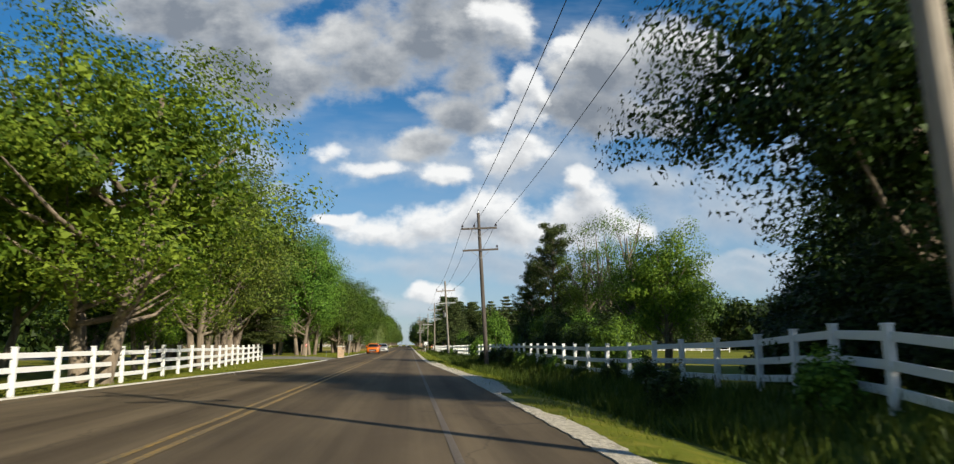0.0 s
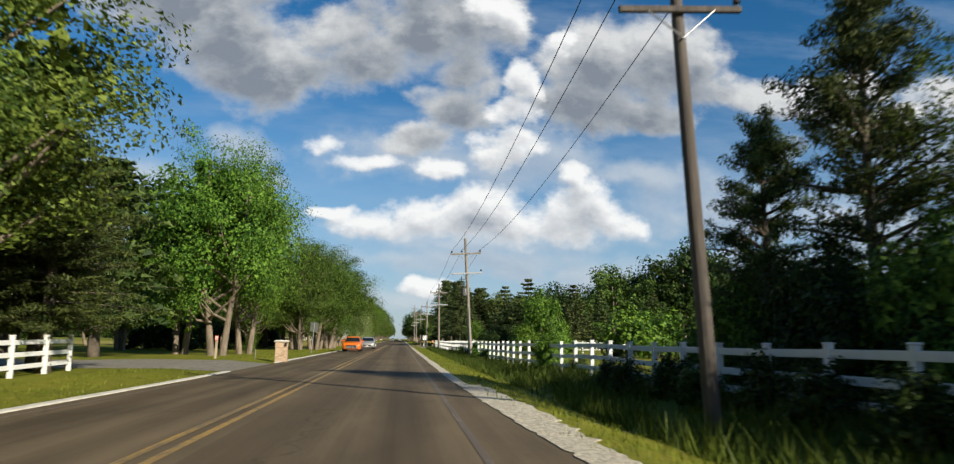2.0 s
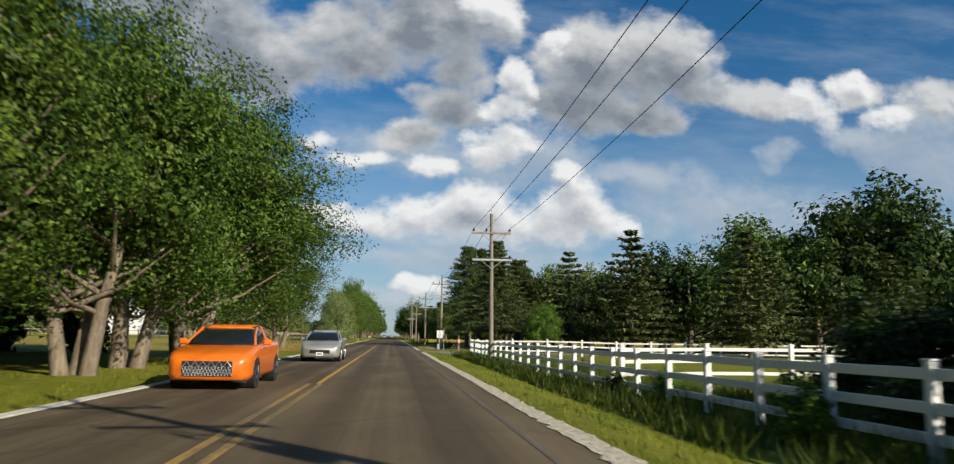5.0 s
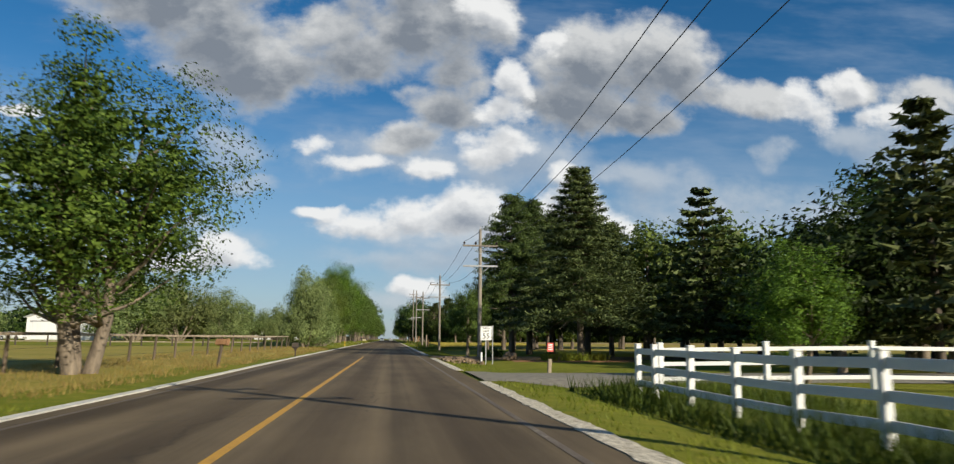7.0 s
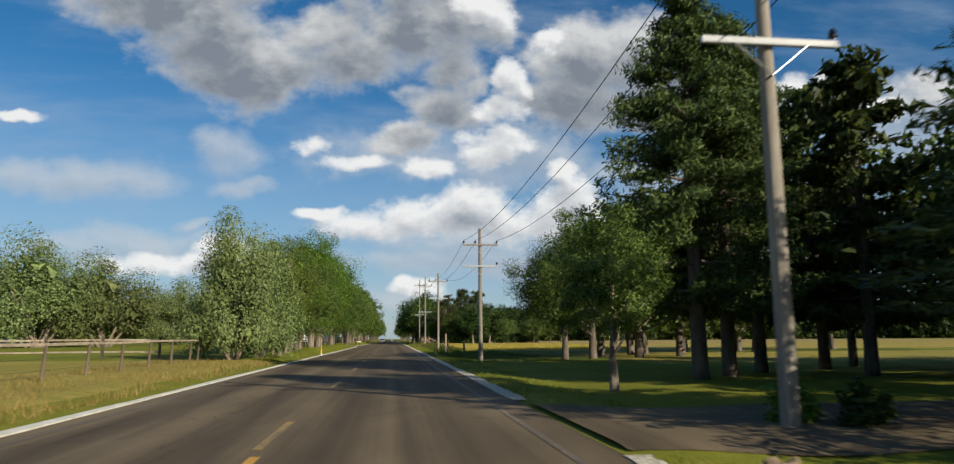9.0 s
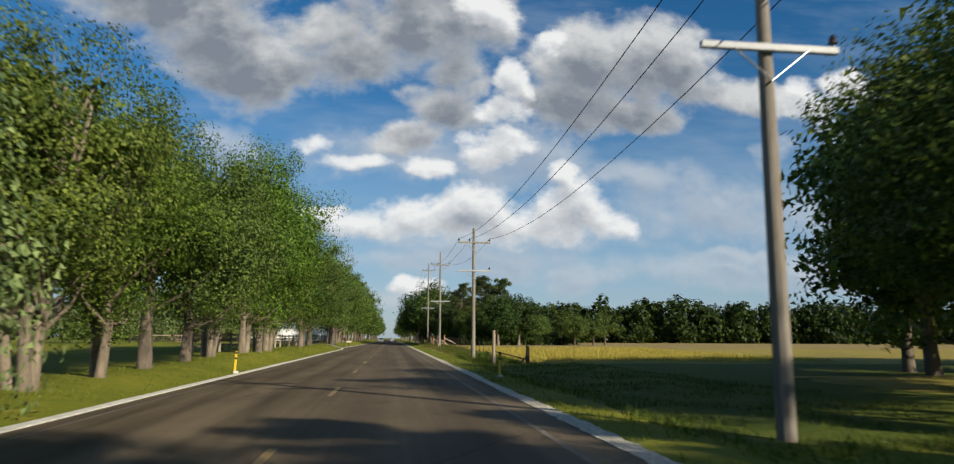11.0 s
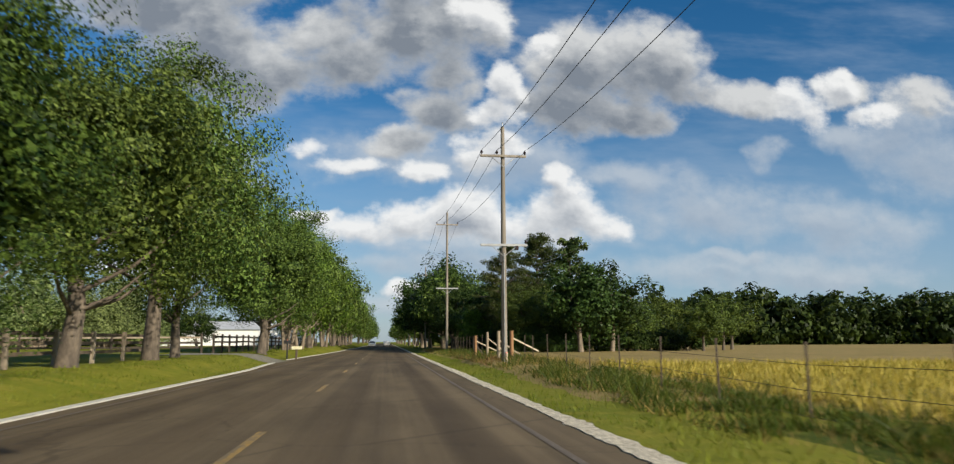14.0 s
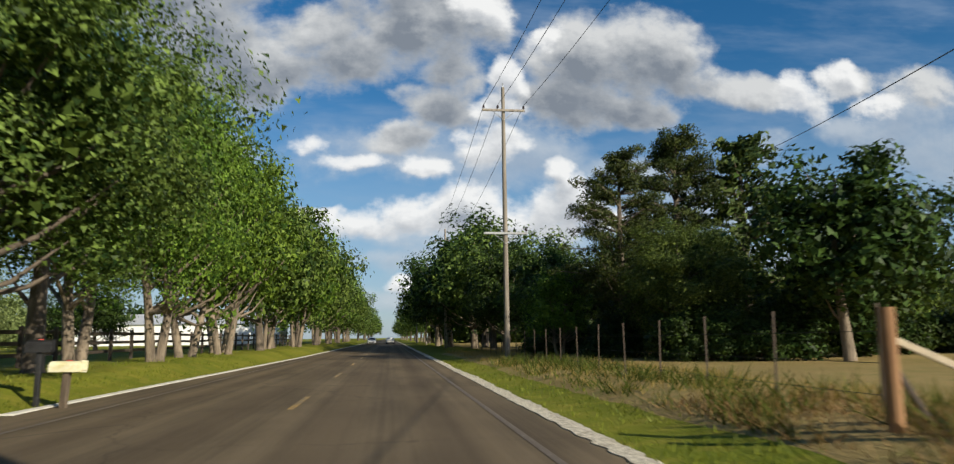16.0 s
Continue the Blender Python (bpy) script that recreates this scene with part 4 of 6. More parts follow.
tree("spruce", 22.4, 171.4, 11.4, 1.75, True, "pines by the drive")
for x, y, h in ((11.8, 185.6, 13.3), (13.6, 187.2, 13.6), (16.2, 189.8, 12.8), (18.6, 186.5, 12.0), (19.8, 191.2, 12.6)):
    tree("tallpine", x, y, h, .92, True, "pines by the drive")
for i, (x, y) in enumerate(((18, 178), (22, 181), (26, 177), (30, 182), (34, 178), (39, 183), (44, 178), (50, 182), (24, 187), (29, 190), (35, 188), (41, 190), (48, 190), (56, 186), (57, 178), (23, 194), (31, 196), (64, 182), (65, 190))):
    tree("oak" if i % 3 else "tallpine", x, y, 10.2 + i % 3 * 0.8, 0.92, i < 6, "shady wood by the drive")
tree("young", 7.7, 182.0, 5.3, 0.95, True)
for x, y, h in ((12.8, 208.5, 8.4), (16.8, 214, 11), (18.5, 210.5, 12), (22.5, 213, 13), (14.8, 209, 10), (20.5, 218, 12.5), (23, 222, 12.5), (24, 226, 12.5), (25.2, 229, 10), (30, 230, 10.5), (36, 231, 11), (42, 233, 11), (48, 234, 11), (26, 221, 9), (34, 224, 10)):
    tree("oak", x, y, h, 1.05, x < 29, "trees at the corner of the crop field")
for x, y, h, k in ((13.7, 324, 10.8, "pine"), (17.4, 325.5, 12.0, "pine"), (20.8, 324.5, 11.6, "pine"), (18.6, 313.2, 9.2, "round"), (22.5, 316.5, 8.8, "round"), (14.2, 317.8, 6.2, "oak"), (11.0, 327, 5.2, "maple"), (16.5, 321, 6.8, "oak"), (25.5, 321, 6.0, "oak"), (28, 326, 6, "oak")):
    tree(k, x, y, h, 1.05, True, "trees at the edge of the hay field")
for x, y, h in ((12.5, 335, 8), (10.6, 343, 9), (11, 352, 12), (10.4, 361, 14.5), (12.5, 369, 14), (9.4, 379, 14), (8.6, 391, 15), (9.5, 402, 15), (15, 346, 10), (17, 358, 11), (19, 337, 9), (24, 340, 10), (23, 352, 11), (30, 345, 10), (16, 375, 12), (15, 390, 13)):
    tree(("oak", "round")[int(y) % 2], x, y, h, 1.05, y < 362, "trees at the edge of the hay field")
for y in range(412, 800, 20):
    tree("oak", 9.5 + y % 3, y, 13 + y % 4, 1.1, False, "far trees along the road")


def far_wood(name, spots, label):
    """A far wood as one sheet of many crowns."""
    rng = np.random.default_rng(11)
    vs = []
    for x, y, h in spots:
        n = 36
        d = rng.normal(size=(n, 3))
        d /= np.linalg.norm(d, axis=1)[:, None]
        lump = (0.55 + 0.45 * rng.random(n))[:, None]
        cen = d * lump * np.array([h * .46, h * .40, h * .44]) + np.array([x, y, h * .48])
        cen[:14, 2] = h * (0.06 + 0.26 * rng.random(14))
        vs.append(leaves(rng, cen, 1.6 + 1.5 * rng.random(n), 36, 0.72, 0.8, heart=(x, y, h * .3)))
    return tagged(new(name, leaf_mesh(name, np.vstack(vs), M_WOODLAND)), label, "trees", "", "stuff")


rs = random.Random(5)
far_wood("far_wood", [(x + rs.uniform(-2, 2), 428 + rs.uniform(-6, 10) + (8 if x % 2 else 0), rs.uniform(13, 17.5)) for x in range(16, 320, 3)], "dark line of woodland beyond the fields")
far_wood("far_wood_left", [(-x + rs.uniform(-2, 2), 330 + x * 0.5 + max(0, 90 - x) * 1.7 + rs.uniform(-6, 10), rs.uniform(9, 13) - max(0, 90 - x) * 0.05) for x in range(28, 260, 4)], "line of woodland beyond the pastures")
far_wood("far_wood_behind_lawn", [(-44 - rs.uniform(0, 12), y + rs.uniform(-2, 2), rs.uniform(8, 11)) for y in range(-10, 134, 4)], "dark wood beyond the lawns")
far_wood("far_wood_behind_paddock", [(70 + rs.uniform(0, 25), y + rs.uniform(-2, 2), rs.uniform(9, 13)) for y in range(-20, 160, 5)], "dark wood beyond the paddock")
for x, y, h, w in ((16, 21, 2.2, .9), (19, 24, 2.6, .9), (23, 27, 3, .9), (14, 12, 2.2, .9), (17, 15, 2.4, .9), (25, 23, 3, .9), (28, 31, 3.2, .9), (13.0, 17, 2.0, .9), (13.2, 17.6, 3.6, 1), (14.6, 20.8, 3.4, 1), (17, 23.5, 3.6, 1), (20, 27.5, 5, 1), (12.6, 15.2, 3.2, 1), (15, 11, 3, 1), (21, 18, 2.6, .9), (33, 30, 3.4, .9)):
    tree("shrub", x, y, h, w, False, "undergrowth below the tall trees", "leafy undergrowth below tall trees, coloured dark for shade")
for x, y, h in ((33, 320, 5.5), (38, 326, 6), (29, 333, 6.5), (36, 338, 7), (42, 332, 7), (21, 331, 8)):
    tree("oak", x, y, h, 1.1, False, "trees at the edge of the hay field")
for x, y, h in ((12.6, 322, 2.6), (15, 320, 3.2), (17.5, 316, 3.4), (20, 319, 3.4), (23, 318.5, 3.2), (26, 320.5, 3.0), (29.5, 323, 3.2), (14, 327, 3.2), (11.4, 331, 3.0), (33, 324, 3.2)):
    tree("shrub", x, y, h, 1.2, True, "undergrowth at the edge of the hay field", "dark leafy undergrowth below field-edge trees")


# ---- fences ----
def bar_mesh(name, s, mat, bevel=0.006):
    return mesh_of(box(bmesh.new(), (0, 0, 0), s, None, bevel), name, mat)


def cylinder_mesh(name, r0, r1, h, mat, sides=10, dome=0.0):
    bm = bmesh.new()
    pts, rad = [(0, 0, -0.3), (0, 0, h - dome)], [r0, r1]
    if dome:
        pts += [(0, 0, h)]
        rad += [r1 * 0.75]
    tube(bm, pts, rad, sides)
    return mesh_of(bm, name, mat, False)


def along(points, step):
    """Places at even steps along a bent line."""
    out, left = [], 0.0
    for a, b in zip(points, points[1:]):
        a, b = Vector(a), Vector(b)
        d = (b - a).length
        while left < d:
            out.append(a.lerp(b, left / d))
            left += step
        left -= d
    end = Vector(points[-1])
    if (out[-1] - end).length > step * 0.4:
        out.append(end)
    return out




def rail_fence(points, step, rails, post_me, rail_me, rail_h, label, offset=0.0, post_name="post", rail_name="rail", lift=0.0, lean=0.0, top=None):
    spots = along(points, step)
    f = thing("fence", Matrix.Translation((spots[0].x, spots[0].y, gz(*spots[0].xy))), label, "fence")
    inv = f.matrix_world.inverted()
    rnd = random.Random(len(spots))
    for p in spots:
        o = part(post_name, post_me, None, f)
        o.matrix_basis = inv @ pose(p.x, p.y, gz(p.x, p.y) + lift, rnd.uniform(-1.2, 1.2), rnd.uniform(-1.2, 1.2) + lean, 0)
    for a, b in zip(spots, spots[1:]):
        d = b - a
        for h in rails:
            za, zb = gz(a.x, a.y) + h + lift, gz(b.x, b.y) + h + lift
            v = Vector((d.x, d.y, zb - za))
            side = Vector((-d.y, d.x, 0)).normalized() * offset
            q = v.to_track_quat("X", "Z").to_matrix().to_4x4()
            o = part(rail_name, rail_me, None, f)
            o.matrix_basis = inv @ Matrix.Translation((Vector((a.x, a.y, za)) + v / 2) + side) @ q @ Matrix.Diagonal((v.length, 1, 1, 1))
        if top:
            za, zb = gz(a.x, a.y) + top[1], gz(b.x, b.y) + top[1]
            v = Vector((d.x, d.y, zb - za))
            o = part("top_board", top[0], None, f)
            o.matrix_basis = inv @ Matrix.Translation(Vector((a.x, a.y, za)) + v / 2) @ v.to_track_quat("X", "Z").to_matrix().to_4x4() @ Matrix.Diagonal((v.length, 1, 1, 1))
    return f


post_white = mesh_of(box(box(bmesh.new(), (0, 0, 0.40), (0.13, 0.13, 1.62), None, 0.012), (0, 0, 1.225), (0.15, 0.15, 0.035), None, 0.01), "post", M_WHITE)
rail_white = bar_mesh("rail", (1, 0.04, 0.14), M_WHITE)
rail_fence([(9.0, 4), (9.4, 10.3), (10.7, 17), (10.3, 24), (9.8, 29), (9.6, 40), (9.4, 58), (8.7, 72), (8.6, 84), (8.15, 103), (7.9, 116), (7.8, 130), (7.8, 143.4)], 1.95, (0.30, 0.66, 1.06), post_white, rail_white, 0.14, "white three-rail board fence above tall grass", 0.0)
rail_thin = bar_mesh("rail", (1, 0.035, 0.10), M_WHITE)
rail_fence([(8.6, 110), (52, 109)], 2.6, (0.36, 0.72, 1.06), post_white, rail_thin, 0.14, "white three-rail board fence across the paddock")
rail_fence([(8.3, 143.2), (60, 137)], 2.6, (0.36, 0.72, 1.06), post_white, rail_thin, 0.14, "white three-rail board fence at the paddock end")
rail_fence([(-6.6, 12), (-6.7, 30), (-7.2, 40), (-8.2, 52), (-8.8, 62.2)], 2.3, (0.30, 0.66, 1.02), post_white, rail_white, 0.14, "white three-rail board fence under roadside trees")
post_dark = mesh_of(box(bmesh.new(), (0, 0, 0.5), (0.13, 0.13, 1.7), None, 0.012), "post", M_DARKWOOD)
rail_dark = bar_mesh("board", (1, 0.04, 0.13), M_DARKWOOD)
post_grey = mesh_of(box(bmesh.new(), (0, 0, 0.4), (0.14, 0.14, 1.5), None, 0.012), "post", M_POST)
rail_fence([(-8.6, 236), (-9.0, 286)], 3.1, (0.40, 0.72, 1.02), post_grey, bar_mesh("board", (1, 0.04, 0.12), M_POSTD), 0.13, "weathered board fence on grey posts behind the trees", 0.06, "post", "board")
rail_fence([(-10.2, 303.4), (-10.4, 380)], 2.6, (0.40, 0.78, 1.16), post_dark, rail_dark, 0.13, "dark stained board fence behind the trees", 0.06, "post", "board")
rail_fence([(-60, 208), (-11, 207)], 3.2, (0.45, 1.15), post_dark, bar_mesh("board", (1, 0.04, 0.10), M_POST), 0.13, "grey weathered board fence across the pasture", 0.05, "post", "board")
# the lighter timber on top puts the sunlight on that board into its colour
rail_fence([(-44, 304.5), (-11, 303.5)], 3.0, (0.40, 0.72), post_dark, rail_dark, 0.13, "dark board fence of a paddock, top board coloured pale for sunlight", 0.05, "post", "board", 0.0, 0.0, (bar_mesh("top_board", (1, 0.05, 0.12), M_POST), 1.08))
post_round = cylinder_mesh("post", 0.062, 0.055, 1.12, M_POSTD, 8, 0.03)
wire_me = bar_mesh("wire", (1, 0.008, 0.008), M_WIRE, 0.0)
rail_fence([(-8.9, 138.1), (-8.8, 203)], 3.17, (0.35, 0.7), post_round, wire_me, 0.01, "weathered post and wire fence with a grey top board", 0.07, "post", "wire", 0.0, 2.0, (bar_mesh("top_board", (1, 0.10, 0.09), M_POST), 1.13))
tpost = mesh_of(box(box(box(bmesh.new(), (0, 0, 0.55), (0.038, 0.010, 1.9)), (0, 0.016, 0.55), (0.010, 0.032, 1.9)), (0, 0, 1.46), (0.044, 0.014, 0.10)), "post", M_RUST)
rail_fence([(8.0, 243.6), (8.2, 262), (8.3, 286)], 3.1, (0.35, 0.75, 1.15), tpost, wire_me, 0.01, "wire fence on rusty steel posts along the field", 0.02, "post", "wire", -0.25)
rail_fence([(8.0, 297), (8.6, 345)], 2.6, (0.35, 0.75, 1.15), tpost, wire_me, 0.01, "wire fence on rusty steel posts along the hay", 0.02, "post", "wire", -0.1)


def brace_post(x, y, h, r, mat, label, braces=()):
    z = gz(x, y)
    o = thing("corner_post", pose(x, y, z), label, "fence post", "timber corner posts")
    part("post", cylinder_mesh("post", r, r * 0.95, h, mat, 12), None, o)
    for (dx, dy, z0, z1, bm_mat) in braces:
        a, b = Vector((0, 0, z0)), Vector((dx, dy, z1))
        d = b - a
        me = bar_mesh("brace", (1, 0.045, 0.075), bm_mat)
        p = part("brace", me, None, o)
        p.matrix_basis = Matrix.Translation(a + d / 2) @ d.to_track_quat("X", "Z").to_matrix().to_4x4() @ Matrix.Diagonal((d.length, 1, 1, 1))
    return o


brace_post(7.35, 239.8, 1.95, 0.10, M_POST, "tall grey timber gate post at the crop field", ((1.9, -0.2, 0.75, 0.28, M_DARKWOOD),))
brace_post(7.75, 242.3, 1.12, 0.10, M_POSTB, "short dark timber corner post at the crop field", ((-0.35, -1.2, 0.8, 0.1, M_DARKWOOD),))
brace_post(9.3, 239.5, 1.08, 0.11, M_DARKWOOD, "short dark timber corner post with leaning brace", ((-0.55, -0.1, 0.5, 0.0, M_DARKWOOD),))
brace_post(8.0, 287.9, 1.50, 0.11, M_POSTB, "brown timber corner post with pale brace board", ((1.5, 0.5, 1.15, 0.45, M_BOARD),))
brace_post(7.5, 289.0, 1.52, 0.10, M_POST, "grey timber corner post with pale brace board", ((1.3, -0.7, 1.05, 0.08, M_BOARD), (1.0, -0.5, 0.9, 0.08, M_DARKWOOD)))
brace_post(7.65, 294.3, 1.50, 0.085, M_POST, "pale timber corner post with crossed brace boards", ((1.25, -0.5, 1.15, 0.15, M_BOARD),))
brace_post(7.1, 295.6, 1.32, 0.085, M_POSTB, "brown timber corner post with crossed brace boards", ((1.7, -0.3, 1.0, 0.2, M_BOARD), (0.6, 0.25, 0.75, 0.08, M_DARKWOOD)))
stub = brace_post(7.0, 283.6, 0.48, 0.075, M_POST, "short grey timber stub with red painted top")
part("cap", tube(bmesh.new(), [(0, 0, 0.482), (0, 0, 0.505)], [0.077, 0.07], 12), M_RED, stub, "red painted top")


# ---- power poles and lines ----
POLES = [  # x and y of the foot, height, two crossarm heights, lean, dark, transformer
    (7.85, 7.9, 9.9, 8.5, 7.1, 3.2, False, False), (7.95, 47.6, 10.0, 8.65, 7.25, 3.0, True, False), (7.88, 89.6, 9.2, 7.75, 6.25, 3.2, False, True), (7.65, 131.2, 8.8, 7.4, 5.8, 0.6, False, False),
    (7.5, 172.8, 8.6, 7.3, 5.95, 0.0, False, False), (7.25, 208.4, 8.6, 7.35, 5.95, 0.0, False, False), (7.05, 247.7, 9.2, 8.05, 6.05, 0.0, False, False), (7.25, 285.6, 11.6, 10.3, 5.85, 0.0, False, True),
    (7.8, 325.0, 14.5, 13.3, 6.65, 0.0, False, False), (7.8, 366, 13.0, 11.8, 7.6, 0.0, False, False), (7.8, 408, 12.0, 10.8, 7.6, 0.0, False, False), (7.8, 450, 12.0, 10.8, 7.6, 0.0, False, False)]
ends = []
for x, y, h, a1, a2, lean, dark, trans in POLES:
    z = gz(x, y)
    m = pose(x, y, z, 0, -lean, 0)
    wood = M_POLED if dark else M_POLE
    o = thing("utility_pole", m, "dark creosoted timber utility pole with two crossarms" if dark else "weathered grey timber utility pole with two crossarms", "utility pole", "utility poles")
    part("pole", tube(bmesh.new(), [(0, 0, -0.4), (0, 0, h * .5), (0, 0, h - 0.02)], [0.148, 0.125, 0.092], 14), wood, o)
    part("pole_top_pin", tube(bmesh.new(), [(0, 0, h - .03), (0, 0, h + .16), (0, 0, h + .2)], [0.02, 0.02, 0.045], 8), M_GALV, o)
    spots = []
    for k, az in enumerate((a1, a2)):
        zz = az - z
        part("crossarm", box(bmesh.new(), (0, -0.16, zz), (2.3, 0.095, 0.115), None, 0.01), M_GREY if k and not dark else wood, o, "pale fibreglass crossarm" if k and not dark else "")
        for s in (-1, 1):
            bm = bmesh.new()
            tube(bm, [(s * 0.62, -0.2, zz - 0.04), (0, -0.18, zz - 0.55)], [0.018, 0.018], 5)
            part("arm_brace", bm, M_GALV, o)
        for px in ((-1.08, -0.32, 1.08) if not k else (1.08,)):
            bm = bmesh.new()
            tube(bm, [(px, -0.16, zz + 0.05), (px, -0.16, zz + 0.12), (px, -0.16, zz + 0.13), (px, -0.16, zz + 0.19), (px, -0.16, zz + 0.2), (px, -0.16, zz + 0.27)], [0.02, 0.02, 0.075, 0.06, 0.065, 0.03], 10)
            part("insulator", bm, M_PORC, o)
            spots.append(m @ Vector((px, -0.16, zz + 0.28)))
    spots.append(m @ Vector((0, 0, h + 0.2)))
    ends.append(spots)
    if trans and h > 10:
        bm = bmesh.new()
        tube(bm, [(-0.02, -0.165, 0.0), (0, -0.16, 2.6), (0, -0.14, 5.2)], [0.022] * 3, 6)
        part("conduit", bm, M_GALV, o)
        part("cable_box", box(bmesh.new(), (-0.14, -0.12, 5.0), (0.16, 0.14, 0.5), None, .02), M_BLACK, o)
        part("fuse_cutout", box(bmesh.new(), (0.62, -0.2, 5.45), (0.16, 0.12, 0.2), None, .02), M_PORC, o)
    elif trans:
        zt = 4.85 - z
        bm = bmesh.new()
        tube(bm, [(-0.32, -0.05, zt - .30), (-0.32, -0.05, zt - .28), (-0.32, -0.05, zt + .26), (-0.32, -0.05, zt + .30)], [0.14, 0.16, 0.16, 0.12], 16)
        part("transformer", bm, M_TANK, o, "grey cylindrical pole transformer")
        for k in (-1, 1):
            part("bushing", tube(bmesh.new(), [(-0.34 + k * .08, -0.05, zt + .34), (-0.34 + k * .08, -0.05, zt + .42), (-0.34 + k * .09, -0.05, zt + .56)], [0.035, 0.045, 0.02], 8), M_PORC, o)
        part("bracket", box(bmesh.new(), (-0.18, -0.03, zt), (0.16, 0.08, 0.5)), M_GALV, o)
        part("fuse_cutout", box(box(bmesh.new(), (-0.45, -0.25, zt + .95), (0.06, 0.08, 0.34), None, .01), (-0.30, -0.2, zt + .95), (0.3, 0.04, 0.04)), M_PORC, o)
        part("fuse_cutout", box(box(bmesh.new(), (-0.30, 0.15, zt - .72), (0.14, 0.12, 0.12), None, .01), (-0.18, 0.1, zt - .72), (0.2, 0.04, 0.04)), M_BLACK, o)
        for run in ([(-0.43, -0.05, zt + .56), (-0.6, -0.2, zt + .75), (-0.45, -0.25, zt + 1.1)], [(-0.25, -0.05, zt + .56), (-0.1, -0.25, zt + .9), (-0.3, -0.3, a2 - z)], [(-0.4, .02, zt - .35), (-0.5, 0.15, zt - .6), (-0.3, 0.15, zt - .72)]):
            part("jumper_cable", tube(bmesh.new(), run, [0.011] * 3, 5, False), M_WIRE, o)
        bm = bmesh.new()
        tube(bm, [(-0.02, -0.165, 0.0), (0, -0.16, 2.6), (0, -0.13, zt)], [0.022] * 3, 6)
        part("conduit", bm, M_GALV, o)


def cable(a, b, sag, r, label="thin black overhead power cable"):
    n = 14
    pts = [a.lerp(b, i / n) - Vector((0, 0, sag * 4 * (i / n) * (1 - i / n))) for i in range(n + 1)]
    base = pts[0].copy()
    bm = bmesh.new()
    tube(bm, [p - base for p in pts], [r] * (n + 1), 5, False)
    o = tagged(new("power_cable", mesh_of(bm, "power_cable", M_WIRE)), label, "cable", "overhead cables")
    o.matrix_world = Matrix.Translation(base)


before = [e + Vector((0.3, -41, 0)) for e in ends[0]]
SAGS = (0.42, 0.42, 0.75, 0.45, 0.95, 0.8, 1.0, 0.8, 0.6, 0.6, 0.6, 0.6)
for s0, s1, sag in zip([before] + ends, ends, SAGS):
    for k in (0, 1, 2):
        cable(s0[k], s1[k], sag, 0.012)
cable(Vector((7.2, 285.6, 4.6)), Vector((22.5, 326, 11.4)), 0.3, 0.014, "black service cable running to the trees")


# ---- signs, posts and boxes ----
def lettering(text, size, mat, parent, m, name):
    cu = bpy.data.curves.new(name, "FONT")
    cu.body, cu.size, cu.align_x, cu.align_y, cu.extrude, cu.offset = text, size, "CENTER", "CENTER", 0.0015, 0.004 if size > 0.3 else 0.0008
    tmp = bpy.data.objects.new(name, cu)
    scene.collection.objects.link(tmp)
    bpy.context.view_layer.update()
    me = bpy.data.meshes.new_from_object(tmp.evaluated_get(bpy.context.evaluated_depsgraph_get()))
    bpy.data.objects.remove(tmp)
    me.materials.clear()
    me.materials.append(mat)
    o = part(name, me, None, parent)
    o.matrix_basis = m
    return o


def rounded_plate(w, h, t, r, mat, name):
    bm = bmesh.new()
    vs = []
    for cx, cz, a0 in ((w / 2 - r, h / 2 - r, 0), (-w / 2 + r, h / 2 - r, 90), (-w / 2 + r, -h / 2 + r, 180), (w / 2 - r, -h / 2 + r, 270)):
        for k in range(4):
            a = radians(a0 + k * 30)
            vs.append(bm.verts.new((cx + r * math.cos(a), 0, cz + r * math.sin(a))))
    f = bm.faces.new(vs)
    g = bmesh.ops.extrude_face_region(bm, geom=[f])
    bmesh.ops.translate(bm, verts=[v for v in g["geom"] if isinstance(v, bmesh.types.BMVert)], vec=(0, t, 0))
    bmesh.ops.recalc_face_normals(bm, faces=bm.faces)
    return mesh_of(bm, name, mat)


sx, sy = 6.82, 164.5
sz = gz(sx, sy)
sg = thing("speed_limit_sign", pose(sx, sy, sz, 0, 0, 4), "white rectangular speed limit sign on a steel post", "road sign")
part("post", box(bmesh.new(), (0, 0.03, 0.95), (0.055, 0.03, 2.3), None, 0.006), M_GALV, sg)
zc = 1.50 - sz
part("plate", rounded_plate(0.61, 0.76, 0.004, 0.04, M_SIGN, "plate"), None, sg).location = (0, 0, zc)
bm = bmesh.new()
for c, s in (((0, -0.002, 0.355), (0.53, 0.003, 0.012)), ((0, -0.002, -0.355), (0.53, 0.003, 0.012)), ((-0.28, -0.002, 0), (0.012, 0.003, 0.68)), ((0.28, -0.002, 0), (0.012, 0.003, 0.68))):
    box(bm, c, s)
part("border", bm, M_BLACK, sg).location = (0, 0, zc)
for text, size, dz in (("SPEED", 0.150, 0.255), ("LIMIT", 0.150, 0.10), ("55", 0.40, -0.165)):
    lettering(text, size, M_BLACK, sg, Matrix.Translation((0, -0.003, zc + dz)) @ pose(0, 0, 0, 90, 0, 0), "lettering")
